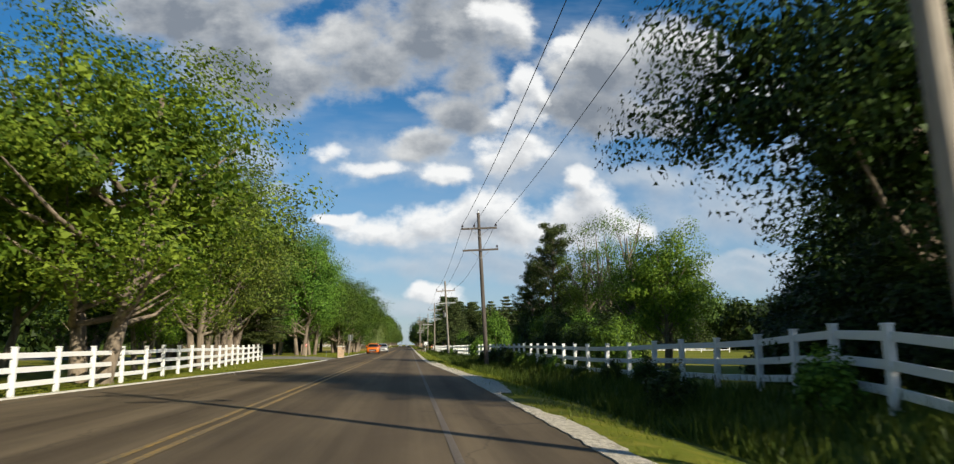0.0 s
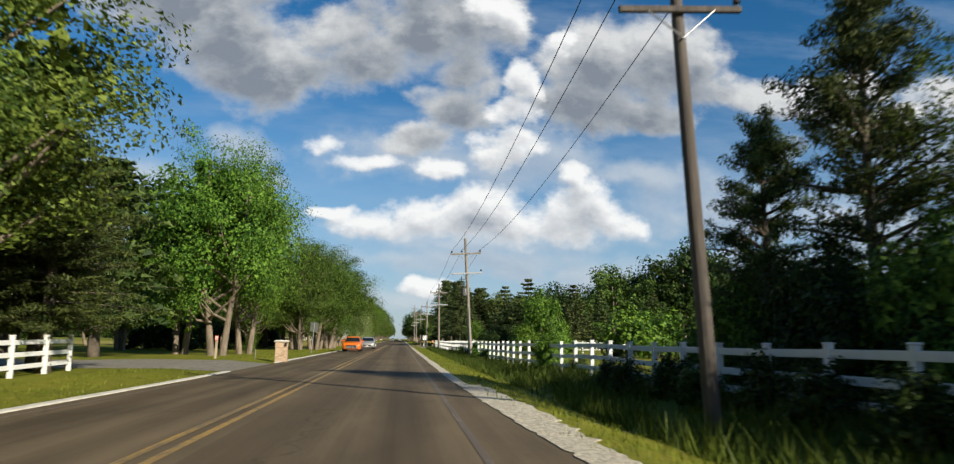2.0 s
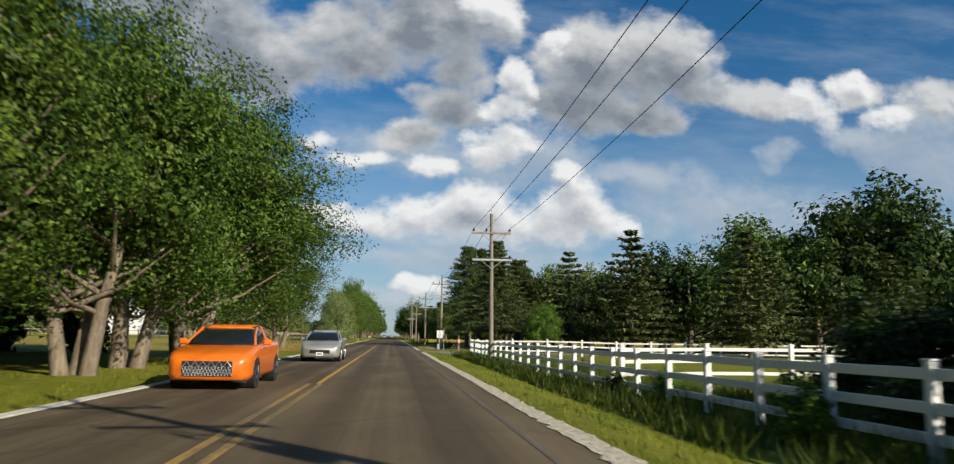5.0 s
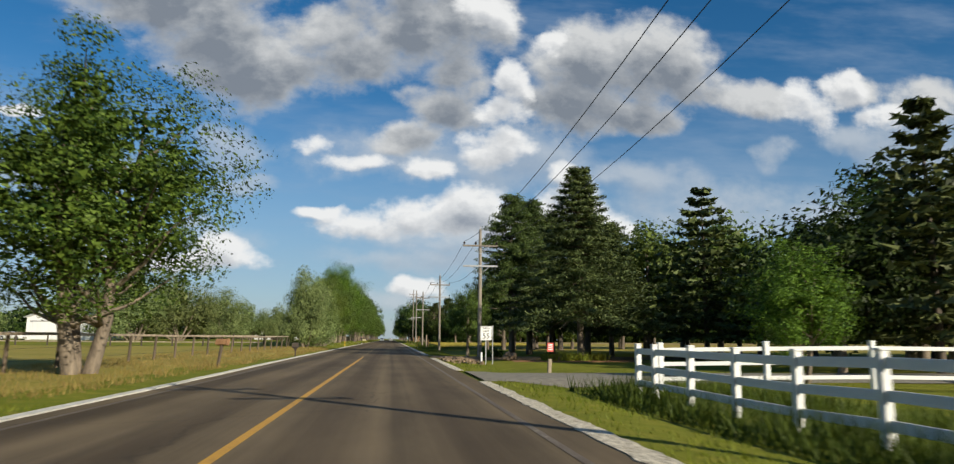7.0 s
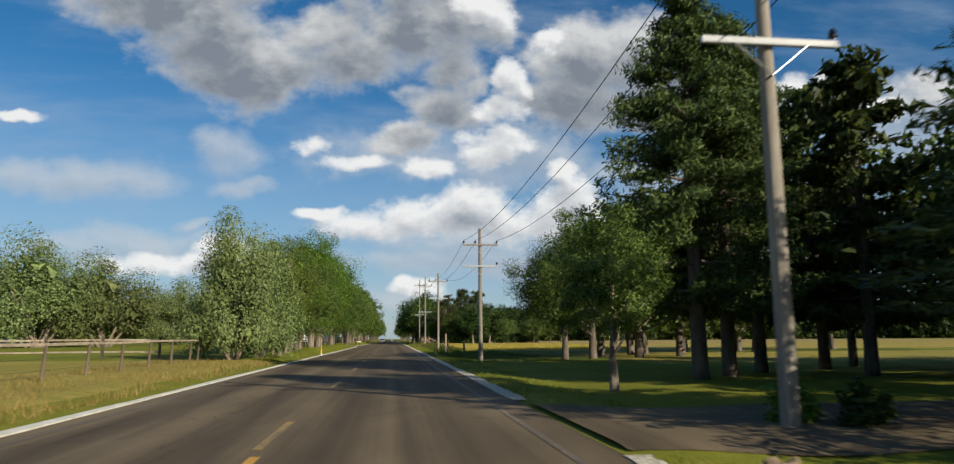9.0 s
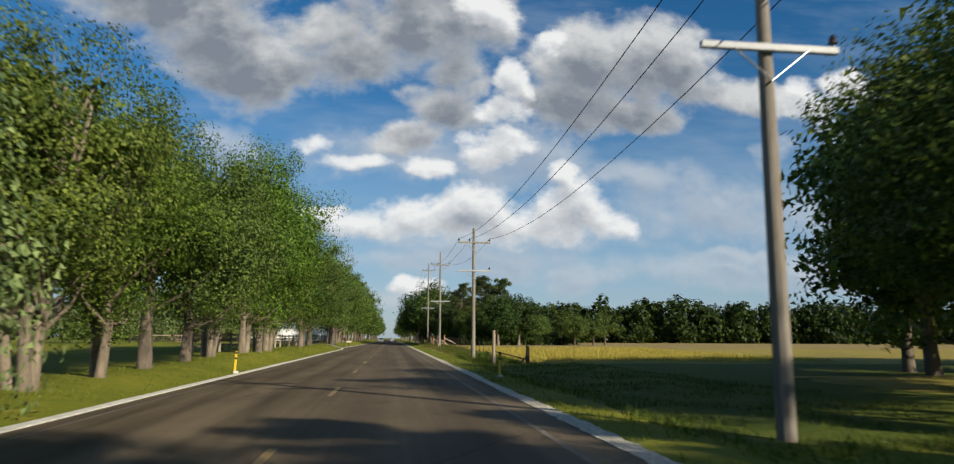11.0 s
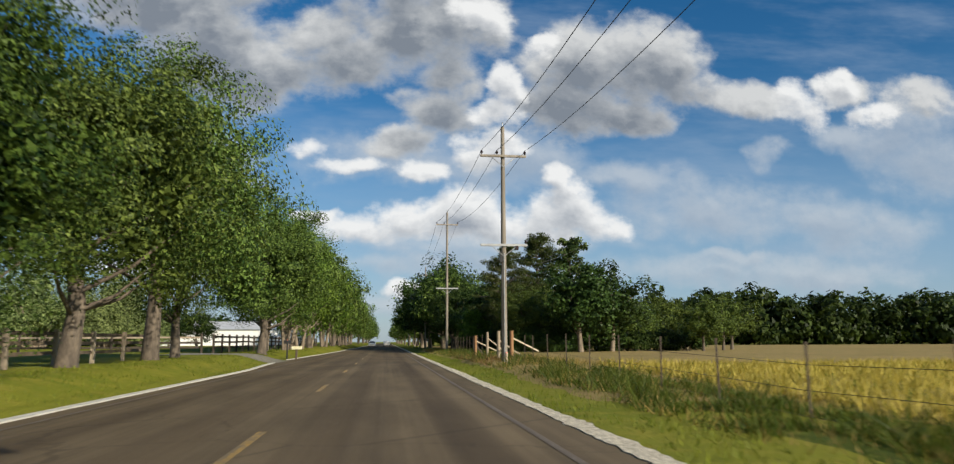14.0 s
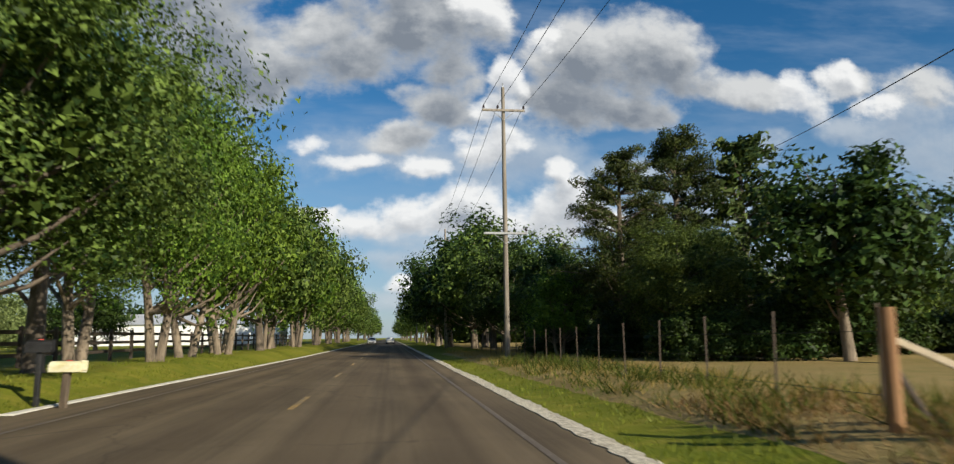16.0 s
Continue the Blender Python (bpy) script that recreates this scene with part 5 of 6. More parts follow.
wg = thing("warning_sign", pose(7.1, 165.6, gz(7.1, 165.6), 0, 0, 0), "bare grey back of a pointed road sign", "road sign")
part("post", box(bmesh.new(), (0.235, 0.0, 0.75), (0.05, 0.03, 2.1)), M_GALV, wg)
bm = bmesh.new()
vs = [bm.verts.new(p) for p in ((-0.30, -.03, 1.80), (0.27, -.03, 2.14), (0.25, -.03, 1.48))]
f = bm.faces.new(vs)
g = bmesh.ops.extrude_face_region(bm, geom=[f])
bmesh.ops.translate(bm, verts=[v for v in g["geom"] if isinstance(v, bmesh.types.BMVert)], vec=(0, 0.005, 0))
bmesh.ops.recalc_face_normals(bm, faces=bm.faces)
part("plate", bm, M_GREY, wg)
bs = thing("road_sign", pose(-4.55, 95.2, gz(-4.55, 95.2), 3, 5, 0), "grey back of a rectangular road sign, leaning", "road sign")
part("post", box(bmesh.new(), (0, 0, 1.1), (0.06, 0.03, 2.6), None, 0.005), M_GALV, bs)
part("plate", rounded_plate(0.62, 0.76, 0.004, 0.04, M_DULL, "plate"), None, bs).location = (0, 0.03, 2.12)
part("rib", box(bmesh.new(), (0, -0.004, 2.12), (0.05, 0.02, 0.72)), M_GALV, bs)


def loft(bm, secs):
    """Joins cross-sections along the car into a body."""
    rings = [[bm.verts.new(p) for p in s] for s in secs]
    for r0, r1 in zip(rings, rings[1:]):
        for k in range(len(r0)):
            bm.faces.new((r0[k], r0[(k + 1) % len(r0)], r1[(k + 1) % len(r0)], r1[k]))
    bm.faces.new(rings[0][::-1])
    bm.faces.new(rings[-1])
    bmesh.ops.recalc_face_normals(bm, faces=bm.faces)


def small_post(name, x, y, h, w, mat, label, cat, plate=None):
    o = thing(name, pose(x, y, gz(x, y), 0, 2, 0), label, cat)
    part("post", box(bmesh.new(), (0, 0, h / 2 - 0.15), (w, w, h + 0.3), None, w * 0.12), mat, o)
    if plate:
        part("plate", rounded_plate(plate[0], plate[1], 0.006, 0.02, plate[2], "plate"), None, o).location = (0, -w / 2 - 0.01, plate[3])
        bmx = bmesh.new()
        for dz in (-0.25, -0.05, 0.15, 0.3):
            box(bmx, (0, -w / 2 - 0.012, plate[3] + dz * plate[1]), (plate[0] * 0.7, 0.003, plate[1] * 0.09))
        part("print", bmx, M_SIGN, o)
    return o


small_post("notice_post", -7.1, 75.2, 1.0, 0.12, M_POST, "grey timber post with small red notice", "sign post", (0.18, 0.26, M_RED, 1.08))
small_post("notice_post", 7.75, 153.2, 0.62, 0.14, M_POST, "weathered timber post with red notice above", "sign post", (0.24, 0.34, M_RED, 1.06))
small_post("marker_stake", -5.2, 76.0, 0.55, 0.035, M_GALV, "thin white marker stake in the lawn", "stake")
small_post("box_post", -8.6, 82.5, 1.15, 0.13, M_POST, "grey timber box on a short post in the lawn", "post")
o = thing("pipe_post", pose(6.75, 165.9, gz(6.75, 165.9)), "stubby white painted pipe post beside the ditch", "bollard")
part("pipe", tube(bmesh.new(), [(0, 0, -.2), (0, 0, .60), (0, 0, .64)], [0.06, 0.06, 0.045], 14), M_WHITE, o)
for x, y, h in ((5.35, 224.4, 0.92), (-4.5, 226.6, 0.82)):
    o = thing("gas_marker", pose(x, y, gz(x, y), 0, 2, 0), "yellow plastic pipeline marker post with black band", "marker post", "pipeline markers")
    part("post", box(bmesh.new(), (0, 0, h / 2 - .1), (0.085, 0.05, h + .2), None, 0.01), M_MARK, o)
    for dz in (h - 0.06, h - 0.26):
        part("band", box(bmesh.new(), (0, 0, dz), (0.09, 0.055, 0.07)), M_BLACK, o)
    part("foot", box(bmesh.new(), (0.04, 0, 0.03), (0.20, 0.14, 0.12), None, 0.03), M_KERB, o)


def mailbox(x, y, mat, label, turn, h=1.05, sag=0.0):
    o = thing("mailbox", pose(x, y, gz(x, y), 0, sag, turn), label, "mailbox")
    part("post", box(bmesh.new(), (0, 0, h / 2 - .15), (0.10, 0.10, h + .1), None, 0.01), M_POSTD if mat is not M_BLACK else M_BLACK, o)
    bm = bmesh.new()
    rings = []
    for yy in (-0.25, 0.25):
        ring = [bm.verts.new((dx, yy, h - .05 + dz)) for dx, dz in ((-.1, -.1), (.1, -.1), (.1, .05), (.07, .12), (0, .15), (-.07, .12), (-.1, .05))]
        rings.append(ring)
        bm.faces.new(ring)
    for k in range(7):
        bm.faces.new((rings[0][k], rings[0][(k + 1) % 7], rings[1][(k + 1) % 7], rings[1][k]))
    bmesh.ops.recalc_face_normals(bm, faces=bm.faces)
    part("box", bm, mat, o)
    part("lid", box(bmesh.new(), (0, -0.257, h), (0.19, 0.012, 0.22), None, 0.004), mat, o)
    part("flag", box(box(bmesh.new(), (0.107, 0.0, h + .02), (0.006, 0.02, 0.16)), (0.107, 0.04, h + .1), (0.006, 0.09, 0.05)), M_RED, o)
    return o


mb = thing("mailbox", pose(-4.15, 172.2, gz(-4.15, 172.2), 0, 0, 0), "dark brown mailbox with tapered housing on a thin post", "mailbox")
bm = bmesh.new()
loft(bm, [[(-w, -d, z), (w, -d, z), (w, d, z), (-w, d, z)] for z, w, d in ((0.62, 0.06, 0.06), (0.86, 0.14, 0.14), (0.98, 0.27, 0.2), (1.34, 0.28, 0.2), (1.44, 0.20, 0.14))])
mb.scale = (0.75, 0.75, 0.62)
part("housing", bm, M_DARKWOOD, mb)
part("post", box(bmesh.new(), (0, 0, 0.2), (0.10, 0.10, 0.95), None, 0.01), M_DARKWOOD, mb)
part("lid", box(bmesh.new(), (0.285, 0, 1.15), (0.012, 0.22, 0.22), None, 0.004), M_BLACK, mb)
mailbox(-4.66, 304.0, M_CREAM, "cream and yellow mailbox on a thin leaning post", 80, 1.0, 5.0).scale = (1.1, 1.35, 0.9)
mailbox(-4.9, 155.2, M_POSTB, "red-brown mailbox leaning on a short timber post", 70, 1.0, 14.0)
mailbox(-5.35, 304.4, M_BLACK, "dark boxy mailbox on a timber post", 90, 1.25)

# brick pier with stone cap
px, py = -3.68, 75.2
pr = thing("brick_pier", pose(px, py, gz(px, py), 0, 0, 3), "buff brick entrance pier with pale stone cap", "gate pier")
pr.scale = (0.80, 0.80, 0.86)
part("core", box(bmesh.new(), (0, 0, 0.60), (0.74, 0.74, 1.42)), M_MORTAR, pr)
part("cap", box(box(bmesh.new(), (0, 0, 1.335), (0.96, 0.96, 0.06), None, 0.015), (0, 0, 1.385), (0.80, 0.80, 0.045), None, 0.015), M_KERB, pr, "pale stone cap")
brick_me = bar_mesh("brick", (0.185, 0.02, 0.062), M_BRICK, 0.004)
half_me = bar_mesh("brick", (0.085, 0.02, 0.062), M_BRICK, 0.004)
for c in range(17):
    z = 0.035 + c * 0.0755
    for side in range(4):
        rot = pose(0, 0, 0, 0, 0, side * 90)
        xs = [(-0.285 + k * 0.19, brick_me) for k in range(4)] if c % 2 == 0 else [(-0.335, half_me)] + [(-0.19 + k * 0.19, brick_me) for k in range(3)] + [(0.335, half_me)]
        for bx, me in xs:
            b = part("brick", me, None, pr)
            b.matrix_basis = rot @ Matrix.Translation((bx, -0.375, z))
bm = bmesh.new()
tube(bm, [(0.30, -0.44, 1.05), (0.30, -0.44, 1.25)], [0.06, 0.06], 10)
box(bm, (0.30, -0.40, 1.22), (0.05, 0.09, 0.05))
part("lantern", bm, M_BLACK, pr, "small black lantern")


def stone_mesh(seed, r):
    bm = bmesh.new()
    bmesh.ops.create_icosphere(bm, subdivisions=1 if r < 0.3 else 3, radius=r)
    for v in bm.verts:
        v.co *= 1 + 0.5 * noise.noise(v.co * (1.9 / r) + Vector((seed, 0, 0)))
        if r < 0.3:
            v.co.x = max(min(v.co.x, 0.72 * r), -0.66 * r)
            v.co.z = max(min(v.co.z * 0.8, 0.5 * r), -0.5 * r)
        else:
            v.co.z *= 0.8
    return mesh_of(bm, "stone", M_ROCK)


# riprap round the culvert mouth
rp = thing("culvert", pose(5.75, 165.6, gz(5.75, 165.6)), "heap of rough stones round a culvert pipe mouth", "culvert")
bm = bmesh.new()
tube(bm, [(0, -0.55, -0.10), (0.05, 0.5, -0.16)], [0.22, 0.22], 16, False)
bmesh.ops.solidify(bm, geom=list(bm.faces), thickness=0.03)
part("pipe", bm, M_GALV, rp, "dark corrugated culvert pipe").location = (-0.05, -0.4, 0.02)
sm = [stone_mesh(s, 0.17) for s in range(6)]
rk = random.Random(3)
for i in range(230):
    a, f = rk.uniform(0, math.tau), rk.random() ** 0.6
    dx, dy = math.cos(a) * f * 1.25, math.sin(a) * f * 3.0 + 1.2
    if abs(dx) < 0.24 and dy < -0.3:
        continue
    s = part("stone", sm[i % 6], None, rp)
    s.matrix_basis = pose(dx, dy, gz(5.75 + dx, 165.6 + dy) - gz(5.75, 165.6) + 0.05 + 0.12 * (1 - f), rk.uniform(-45, 45), rk.uniform(-45, 45), rk.uniform(0, 360)) @ Matrix.Diagonal((*[rk.uniform(.25, .8)] * 3, 1))
bo = tagged(new("boulder", stone_mesh(9, 0.42)), "grey-brown boulder on the mulch edge", "boulder")
bo.matrix_world = pose(8.9, 169.0, gz(8.9, 169.0) + 0.18, 0, 0, 30)


# ---- cars ----
def car_paint(name, a, rough=0.3, metal=0.0):
    m, t, b = material(name, rough, metal)
    n = noise_node(t, coords(t), 2.0, 4, 0.6)
    link(t, mix_node(t, n, tuple(c * 0.9 for c in a), a), b.inputs["Base Color"])
    b.inputs["Coat Weight"].default_value = 0.6
    return m


M_ORANGE = car_paint("orange_car_paint", (0.78, 0.17, 0.012))
M_SILVER = car_paint("silver_car_paint", (0.42, 0.42, 0.41), 0.35, 0.5)
M_CARWHITE = car_paint("white_car_paint", (0.75, 0.75, 0.75))
M_GLASS, _t, _b = material("tinted_car_glass", 0.05)
_b.inputs["Base Color"].default_value = (0.012, 0.015, 0.018, 1)
_b.inputs["Specular IOR Level"].default_value = 0.8
M_TYRE = plain("tyre_rubber", (0.012, 0.012, 0.012), (0.03, 0.03, 0.03), 20, 0.85, relief=0.2)
M_LAMP = plain("clear_lamp_lens", (0.55, 0.55, 0.55), (0.75, 0.75, 0.75), 8, 0.12, 0.3, relief=0)
M_AMBER = plain("amber_lens", (0.75, 0.30, 0.02), (0.85, 0.4, 0.05), 8, 0.2, relief=0)


def car(m, paint, label, battered=False):
    """A compact car, 4.5 m long, its front towards -y."""
    o = thing("car", m, label, "car", "cars on the road")
    W = 0.89

    def ring(y, zb, zs, zt, w, wt):
        return [(-w * .92, y, zb), (w * .92, y, zb), (w, y, zb + .12), (w, y, zs), (w * .97, y, zs + .06), (wt, y, zt), (-wt, y, zt), (-w * .97, y, zs + .06), (-w, y, zs), (-w, y, zb + .12)]
    bm = bmesh.new()
    loft(bm, [ring(-2.24, .28, .54, .64, .66, .56), ring(-2.16, .22, .64, .73, .80, .68), ring(-1.95, .20, .73, .81, .87, .76), ring(-1.3, .22, .84, .93, W, .78), ring(-0.95, .22, .86, .98, W, .74),
              ring(0.0, .22, .90, 1.00, W, .80), ring(1.0, .22, .92, 1.02, W, .80), ring(1.6, .24, .94, 1.06, W, .76), ring(2.05, .28, .90, 1.04, .84, .66), ring(2.22, .34, .80, .92, .72, .55)])
    body = part("body", bm, paint, o, "", True)
    bm = bmesh.new()
    cab = lambda y, zb, zt, wb, wt: [(-wb, y, zb), (wb, y, zb), (wt, y, zt), (wt * .82, y, zt + .02), (-wt * .82, y, zt + .02), (-wt, y, zt)]
    loft(bm, [cab(-1.12, .95, .98, .78, .72), cab(-0.70, .97, 1.19, .79, .67), cab(-0.22, .98, 1.36, .80, .62), cab(0.3, 1.0, 1.415, .80, .61), cab(0.9, 1.0, 1.40, .80, .60), cab(1.45, 1.02, 1.29, .77, .57), cab(2.02, 1.0, 1.05, .66, .52)])
    part("glasshouse", bm, M_GLASS, o, "dark tinted windows", True)
    bm = bmesh.new()
    roof = lambda y, z, w: [(-w, y, z), (w, y, z), (w * .8, y, z + .04), (-w * .8, y, z + .04)]
    loft(bm, [roof(-0.30, 1.335, .615), roof(0.3, 1.405, .62), roof(0.9, 1.39, .61), roof(1.5, 1.28, .57), roof(1.95, 1.09, .52)])
    part("roof", bm, paint, o, "", True)
    for s in (-1, 1):
        bm = bmesh.new()
        tube(bm, [(s * .77, -1.10, .97), (s * .68, -0.70, 1.18), (s * .63, -0.24, 1.36)], [.035, .03, .03], 6)
        part("pillar", bm, paint, o)
        part("pillar", tube(bmesh.new(), [(s * .80, 0.32, .98), (s * .61, 0.32, 1.41)], [.03, .025], 6), paint, o)
        part("pillar", tube(bmesh.new(), [(s * .66, 1.95, 1.02), (s * .575, 1.45, 1.27)], [.03, .03], 6), paint, o)
        part("mirror", box(bmesh.new(), (s * .97, -0.62, 1.02), (.20, .12, .14), None, .035), paint, o)
        bm = bmesh.new()
        lamp = ((.46, -2.17, .60), (.82, -1.98, .66), (.83, -1.94, .77), (.56, -2.09, .735))
        loft(bm, [[(s * x, y - .045, z) for x, y, z in lamp], [(s * x, y + .10, z) for x, y, z in lamp]])
        part("headlight", bm, M_LAMP, o)
        part("indicator", box(bmesh.new(), (s * .72, -2.10, .60), (.10, .05, .05), None, .01), M_AMBER, o)
        part("door_handle", box(bmesh.new(), (s * .895, 0.15, .86), (.03, .18, .03), None, .008), paint, o)
        for yy in (-1.36, 1.32):
            bm = bmesh.new()
            tube(bm, [(s * .68, yy, .32), (s * .70, yy, .32), (s * .88, yy, .32), (s * .90, yy, .32)], [.29, .32, .32, .29], 20)
            w = part("wheel", bm, M_TYRE, o, "black tyre")
            bm = bmesh.new()
            tube(bm, [(s * .87, yy, .32), (s * .905, yy, .32)], [.215, .205], 16)
            part("rim", bm, M_GREY if not battered else M_BLACK, w, "spoked alloy rim")
            bm = bmesh.new()
            for k in range(5):
                a = k * math.tau / 5
                tube(bm, [(s * .908, yy, .32), (s * .912, yy + math.cos(a) * .19, .32 + math.sin(a) * .19)], [.03, .022], 5)
            part("spokes", bm, M_GALV if not battered else M_TANK, w)
            bm = bmesh.new()
            tube(bm, [(s * .60, yy, .34), (s * .896, yy, .34)], [.36, .36], 20)
            part("wheel_arch", bm, M_BLACK, o, "dark wheel opening")
    part("grille", box(bmesh.new(), (0, -2.225, .46), (1.06, .07, .33) if battered else (.92, .06, .17), None, .02), M_BLACK, o)
    bm = bmesh.new()
    if battered:
        rk2 = random.Random(8)
        zig = [(-.50 + i * .084, -2.272, .62 if i % 2 else .50) for i in range(13)]
        tube(bm, zig, [.012] * 13, 5)
        for i in range(15):
            x = -.52 + i * .068
            tube(bm, [(x, -2.268, .51), (x + .10, -2.268, .31)], [.007, .007], 4)
            tube(bm, [(x + .10, -2.268, .51), (x, -2.268, .31)], [.007, .007], 4)
        part("grille_mesh", bm, M_GALV, o, "bent silver grille mesh")
        part("broken_bumper", box(bmesh.new(), (.55, -2.10, .34), (.42, .14, .10), Matrix.Rotation(radians(12), 4, "Y"), .03), M_BLACK, o, "torn black bumper corner")
    else:
        box(bm, (0, -2.245, .47), (.86, .02, .025))
        part("grille_bar", bm, M_GALV, o)
        part("number_plate", box(bmesh.new(), (0, -2.26, .36), (.31, .012, .15), None, .004), M_SIGN, o)
        part("plate_print", box(bmesh.new(), (0, -2.268, .36), (.22, .004, .05)), M_BLACK, o)
    part("lower_intake", box(bmesh.new(), (0, -2.14, .27), (1.1, .08, .09), None, .02), M_BLACK, o)
    part("wiper", tube(bmesh.new(), [(-.5, -1.0, .995), (.1, -0.93, 1.035)], [.012, .01], 5), M_BLACK, o)
    return o


car(pose(-2.05, 107.8, 0.022), M_ORANGE, "bright orange compact car with a damaged front grille", True)
car(pose(-1.35, 124.9, 0.022), M_SILVER, "silver compact saloon car on the road")
car(pose(-64.5, 262, gz(-64.5, 262) + 0.02, 0, 0, 80), M_CARWHITE, "white car parked on grass beside the barn")
car(pose(1.9, 452, 0.02, 0, 0, 180), M_CARWHITE, "white car far along the road")
car(pose(-1.9, 440, 0.02), M_CARWHITE, "white car far along the road")

# ---- white barn ----
bn = thing("barn", pose(-59.2, 268, gz(-59.2, 268)), "white gabled barn with a wide sliding door and pale metal roof", "barn")
bm = bmesh.new()
loft(bm, [[(-6, y, -0.2), (6, y, -0.2), (6, y, 4.2), (0, y, 6.3), (-6, y, 4.2)] for y in (0, 20)])
part("wall", bm, M_BARN, bn)
for sgn in (-1, 1):
    bm = bmesh.new()
    loft(bm, [[(0, y, 6.36), (sgn * 6.45, y, 4.10), (sgn * 6.45, y, 4.26), (0, y, 6.52)] for y in (-0.4, 20.4)])
    part("roof", bm, M_ROOF, bn)
door = part("door", box(bmesh.new(), (-1.9, -0.06, 1.75), (6.0, 0.10, 3.3), None, .02), M_BARN, bn, "wide white sliding door")
part("door_track", box(bmesh.new(), (-1.6, -0.10, 3.48), (7.4, 0.12, 0.14), None, .02), M_TANK, bn)
part("side_door", box(bmesh.new(), (2.9, -0.05, 1.1), (1.2, 0.10, 2.2), None, .02), M_GREY, bn)
for y in (4, 10, 16):
    part("window", box(bmesh.new(), (6.03, y, 2.2), (0.08, 1.3, 1.0), None, .02), M_TANK, bn)
for sgn in (-1, 1):
    bm = bmesh.new()
    loft(bm, [[(0, y, 6.20), (sgn * 6.2, y, 4.03), (sgn * 6.2, y, 4.20), (0, y, 6.37)] for y in (-0.08, -0.02)])
    part("gable_trim", bm, M_SIGN, bn)
fb = thing("farm_building", pose(-34, 420, gz(-34, 420) + .2), "long low white farm building beyond the paddock", "farm building")
part("wall", box(bmesh.new(), (0, 0, 1.6), (34, 10, 3.6)), M_BARN, fb)
bm = bmesh.new()
loft(bm, [[(x, -5.4, 3.3), (x, 0, 5.2), (x, 5.4, 3.3)] for x in (-17.4, 17.4)])
part("roof", bm, M_ROOF, fb)

# ---- grasses ----
def blades(name, spots, mat, label, rng, hmin, hmax, width, lean=0.35):
    """Upright grass blades joined into one sheet."""
    p = np.array(spots)
    n = len(p)
    a = rng.random(n) * math.tau
    h = (hmin + (hmax - hmin) * rng.random(n) ** 1.4)
    w = width * (0.6 + 0.8 * rng.random(n))
    ax = np.stack([np.cos(a), np.sin(a), np.zeros(n)], 1) * w[:, None]
    tip = p + np.stack([rng.normal(size=n) * lean * h, rng.normal(size=n) * lean * h, h], 1)
    v = np.stack([p - ax, p + ax, tip], 1).reshape(-1, 3)
    me = quads_mesh(name, v, np.arange(n * 3).reshape(-1, 3), mat)
    return tagged(new(name, me), label, "grass", "", "stuff")


def strip(rng, n, fx0, fx1, y0, y1, clump=0.0, skip=()):
    out = []
    while len(out) < n:
        y = rng.uniform(y0, y1)
        x = rng.uniform(fx0(y), fx1(y))
        if any(a <= y <= b for a, b in skip):
            continue
        if clump and noise.noise((x * .8, y * .5, 2.0)) < rng.uniform(-.5, .5) * clump - .05:
            continue
        out.append((x, y, gz(x, y) - 0.02))
    return out


ng = np.random.default_rng(21)
DRV = ((146, 153), (170.5, 177.5))
blades("tall_grass", strip(ng, 58000, lambda y: re(y) + 2.25, lambda y: 10.0, 4, 145, 1.0), M_RANK, "tall rank green grass under the white fence", ng, 0.15, 0.62, 0.016)
blades("verge_grass", strip(ng, 26000, lambda y: re(y) + .22, lambda y: re(y) + 2.4, 2, 330, 0.6, DRV), M_BLADE, "short green verge grass beside the road", ng, 0.04, 0.16, 0.014)
blades("verge_grass_left", strip(ng, 30000, lambda y: le(y) - 3.6, lambda y: le(y) - .25, 10, 330, 0.6, ((63.5, 73.5), (139, 203), (295, 302.4))), M_BLADE, "short green verge grass beside the road", ng, 0.04, 0.15, 0.014)
blades("rank_weeds", strip(ng, 26000, lambda y: 6.6, lambda y: 9.4, 242, 276, 0.3), M_RANK, "rank green weeds along the field edge", ng, 0.05, 0.28, 0.014, 0.6)
blades("tall_weeds", strip(ng, 9000, lambda y: 6.2, lambda y: 9.0, 240, 320, 0.3), M_RANK, "knee-high green weeds along the wire fence", ng, 0.15, 0.58, 0.018, 0.7)
blades("dead_grass", strip(ng, 7000, lambda y: 6.2, lambda y: 9.0, 284, 300, 1.2), M_DEAD, "matted brown dead grass round the corner posts", ng, 0.08, 0.30, 0.014, 0.9)
blades("field_grass", strip(ng, 16000, lambda y: 5.8, lambda y: 13.0, 206, 241, 0.6), M_RANK, "short dark grass beside the crop field", ng, 0.06, 0.20, 0.016)
blades("dry_grass", strip(ng, 24000, lambda y: 6.2, lambda y: 10.8, 252, 345, 1.0), M_STRAW, "dry straw-coloured grass along the field edge", ng, 0.06, 0.32, 0.011)
blades("pasture_grass", strip(ng, 30000, lambda y: -11.5, lambda y: -4.5, 138, 204, 0.8), M_STRAW, "dry yellow grass along the wire fence", ng, 0.05, 0.26, 0.012)
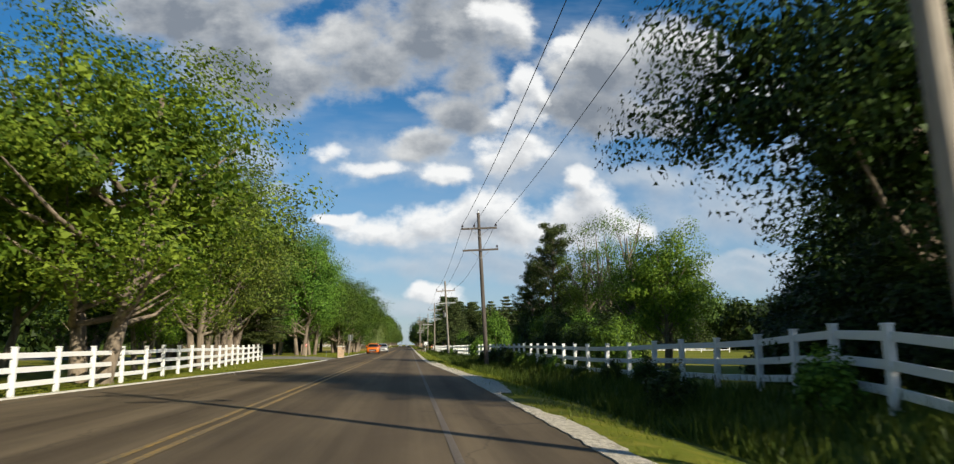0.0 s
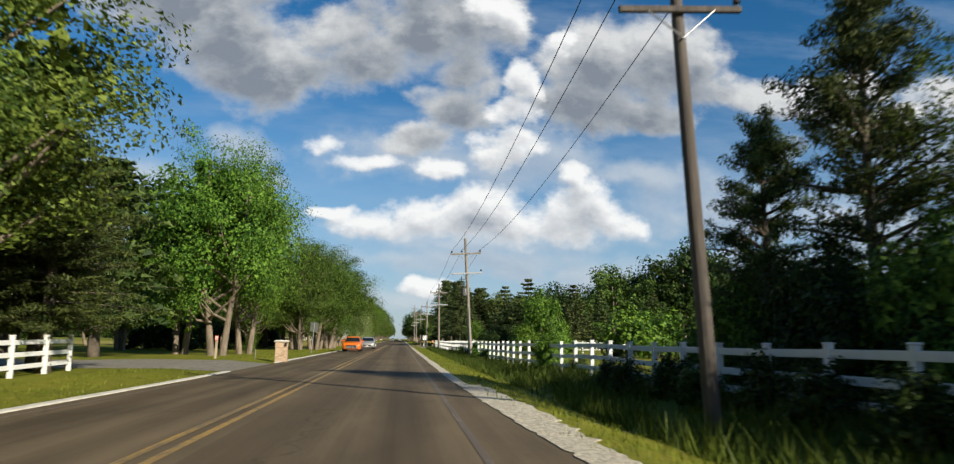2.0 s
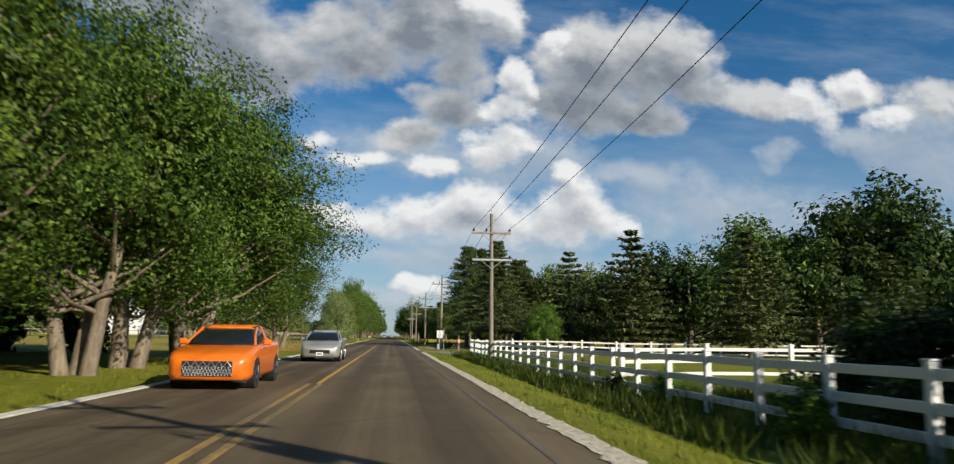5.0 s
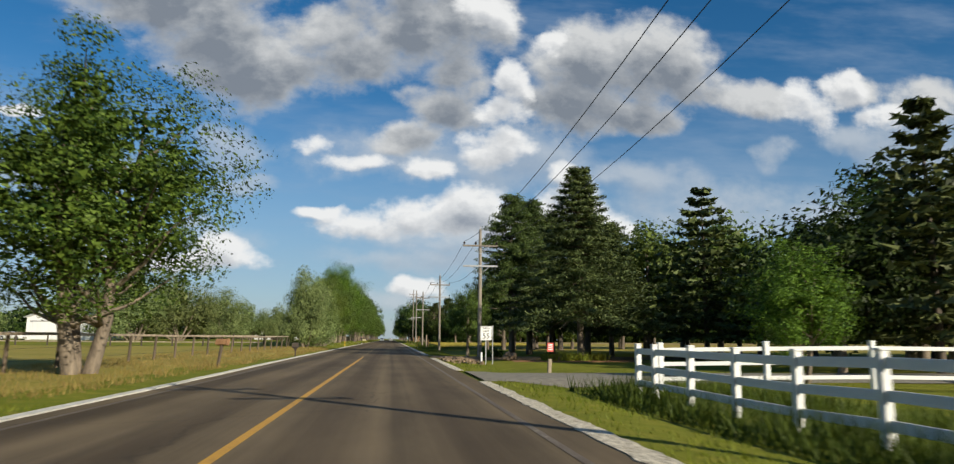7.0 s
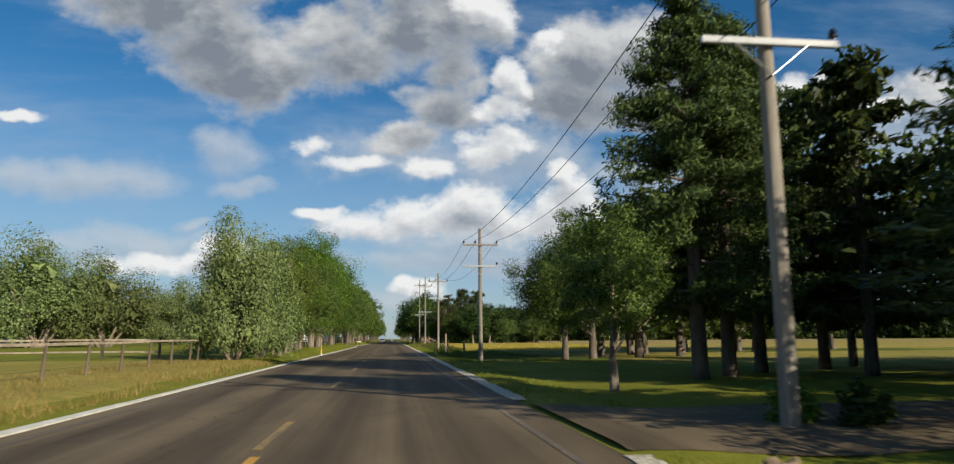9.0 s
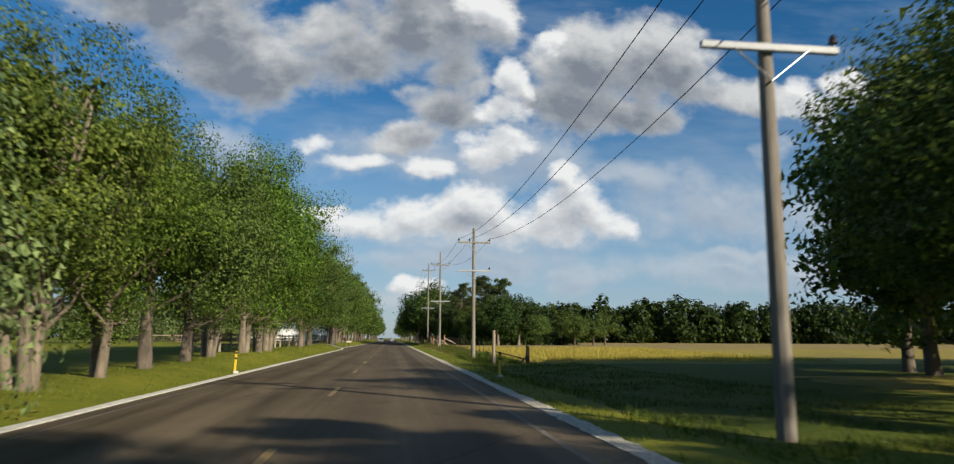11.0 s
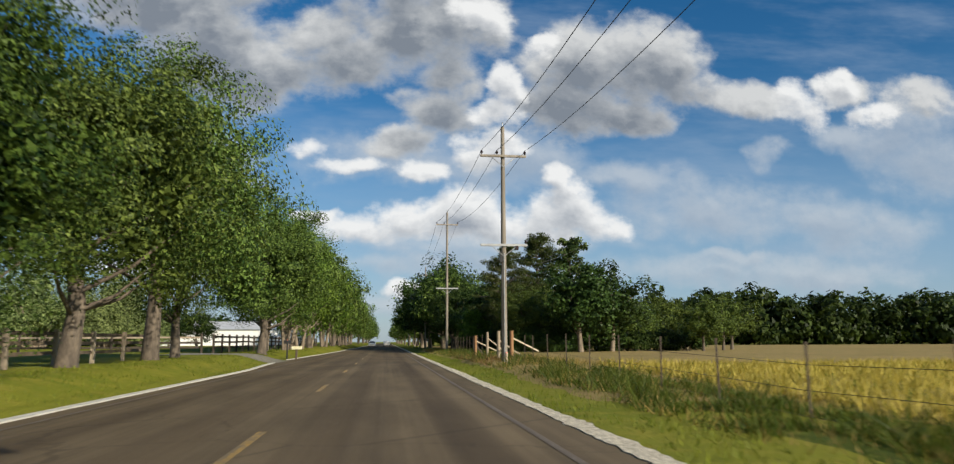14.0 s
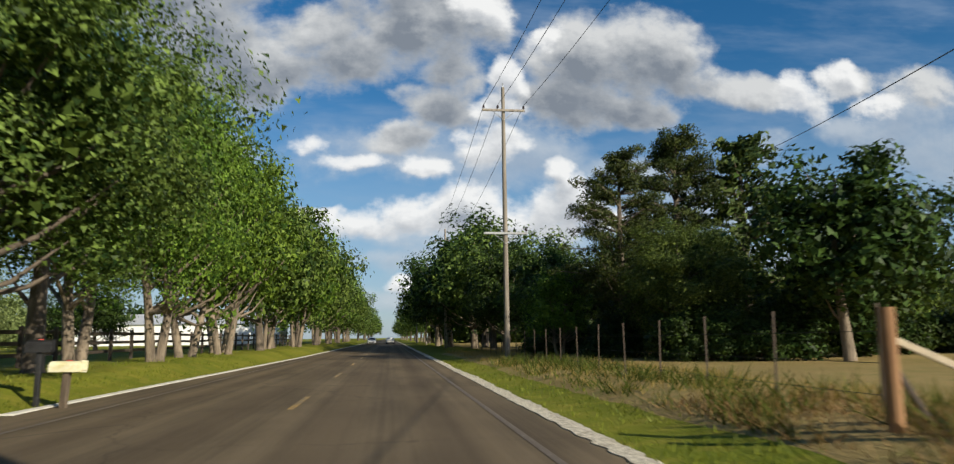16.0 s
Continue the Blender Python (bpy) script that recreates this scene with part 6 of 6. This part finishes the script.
blades("crop", strip(ng, 42000, lambda y: 9.9, lambda y: 30, 241.5, 279, 0.0), M_GRAIN, "ripening yellow crop plants", ng, 0.18, 0.45, 0.03)
blades("crop_leaves", strip(ng, 9000, lambda y: 9.9, lambda y: 30, 241.5, 279, 0.7), M_BLADE, "green leaves among the crop", ng, 0.15, 0.38, 0.03)
for x, y, h in ((8.4, 96.5, .9), (8.0, 99.5, 1.0), (7.7, 108, .8), (9.3, 33, 1.0), (9.5, 36.5, .9), (9.6, 22, 1.0), (9.2, 28, .8), (9.0, 67, .9), (8.5, 91.5, 1.4), (7.4, 245.5, .7), (8.6, 252, .6), (9.2, 295, .5), (7.9, 173.4, 1.0), (8.6, 172.6, .9), (9.0, 44, 1.2), (9.2, 48, 1.3), (9.0, 52, 1.2), (8.9, 18, 1.2), (9.4, 13, 1.2), (8.6, 56, 1.0), (8.4, 84.5, .9), (8.9, 87.5, 1.0), (8.2, 89.2, .8), (9.2, 93.5, 1.3), (8.9, 95.2, 1.2), (9.0, 98.6, 1.2), (8.8, 101.5, 1.0), (8.3, 105.5, .9), (9.3, 62.5, .8), (9.6, 39.5, 1.0), (9.2, 41.5, 1.1), (9.0, 46, 1.2), (8.8, 50, 1.2), (8.6, 54, 1.1), (8.4, 114, .8), (9.8, 26, .9)):
    tree("bush" if (int(y) % 2) else "shrub", x, y, h, 1.0, False, "low brush along the verge", "low leafy brush beside the verge")
lily = thing("lily_clump", pose(11.6, 168.4, gz(11.6, 168.4) + .03), "clumps of strappy green lily leaves on mulch", "plant")
rl = np.random.default_rng(4)
for cx in (-0.5, 0.6, 1.6, 2.6):
    sp = [(cx + rl.normal() * .25, rl.normal() * .3, 0) for _ in range(160)]
    p = np.array(sp)
    tipv = p + np.stack([rl.normal(size=160) * .22, rl.normal(size=160) * .22, .35 + .3 * rl.random(160)], 1)
    ax = np.stack([rl.normal(size=160) * .02, rl.normal(size=160) * .02, np.zeros(160)], 1)
    part("leaf_clump", quads_mesh("leaf_clump", np.stack([p - ax, p + ax, tipv], 1).reshape(-1, 3), np.arange(480).reshape(-1, 3), M_BLADE), None, lily)
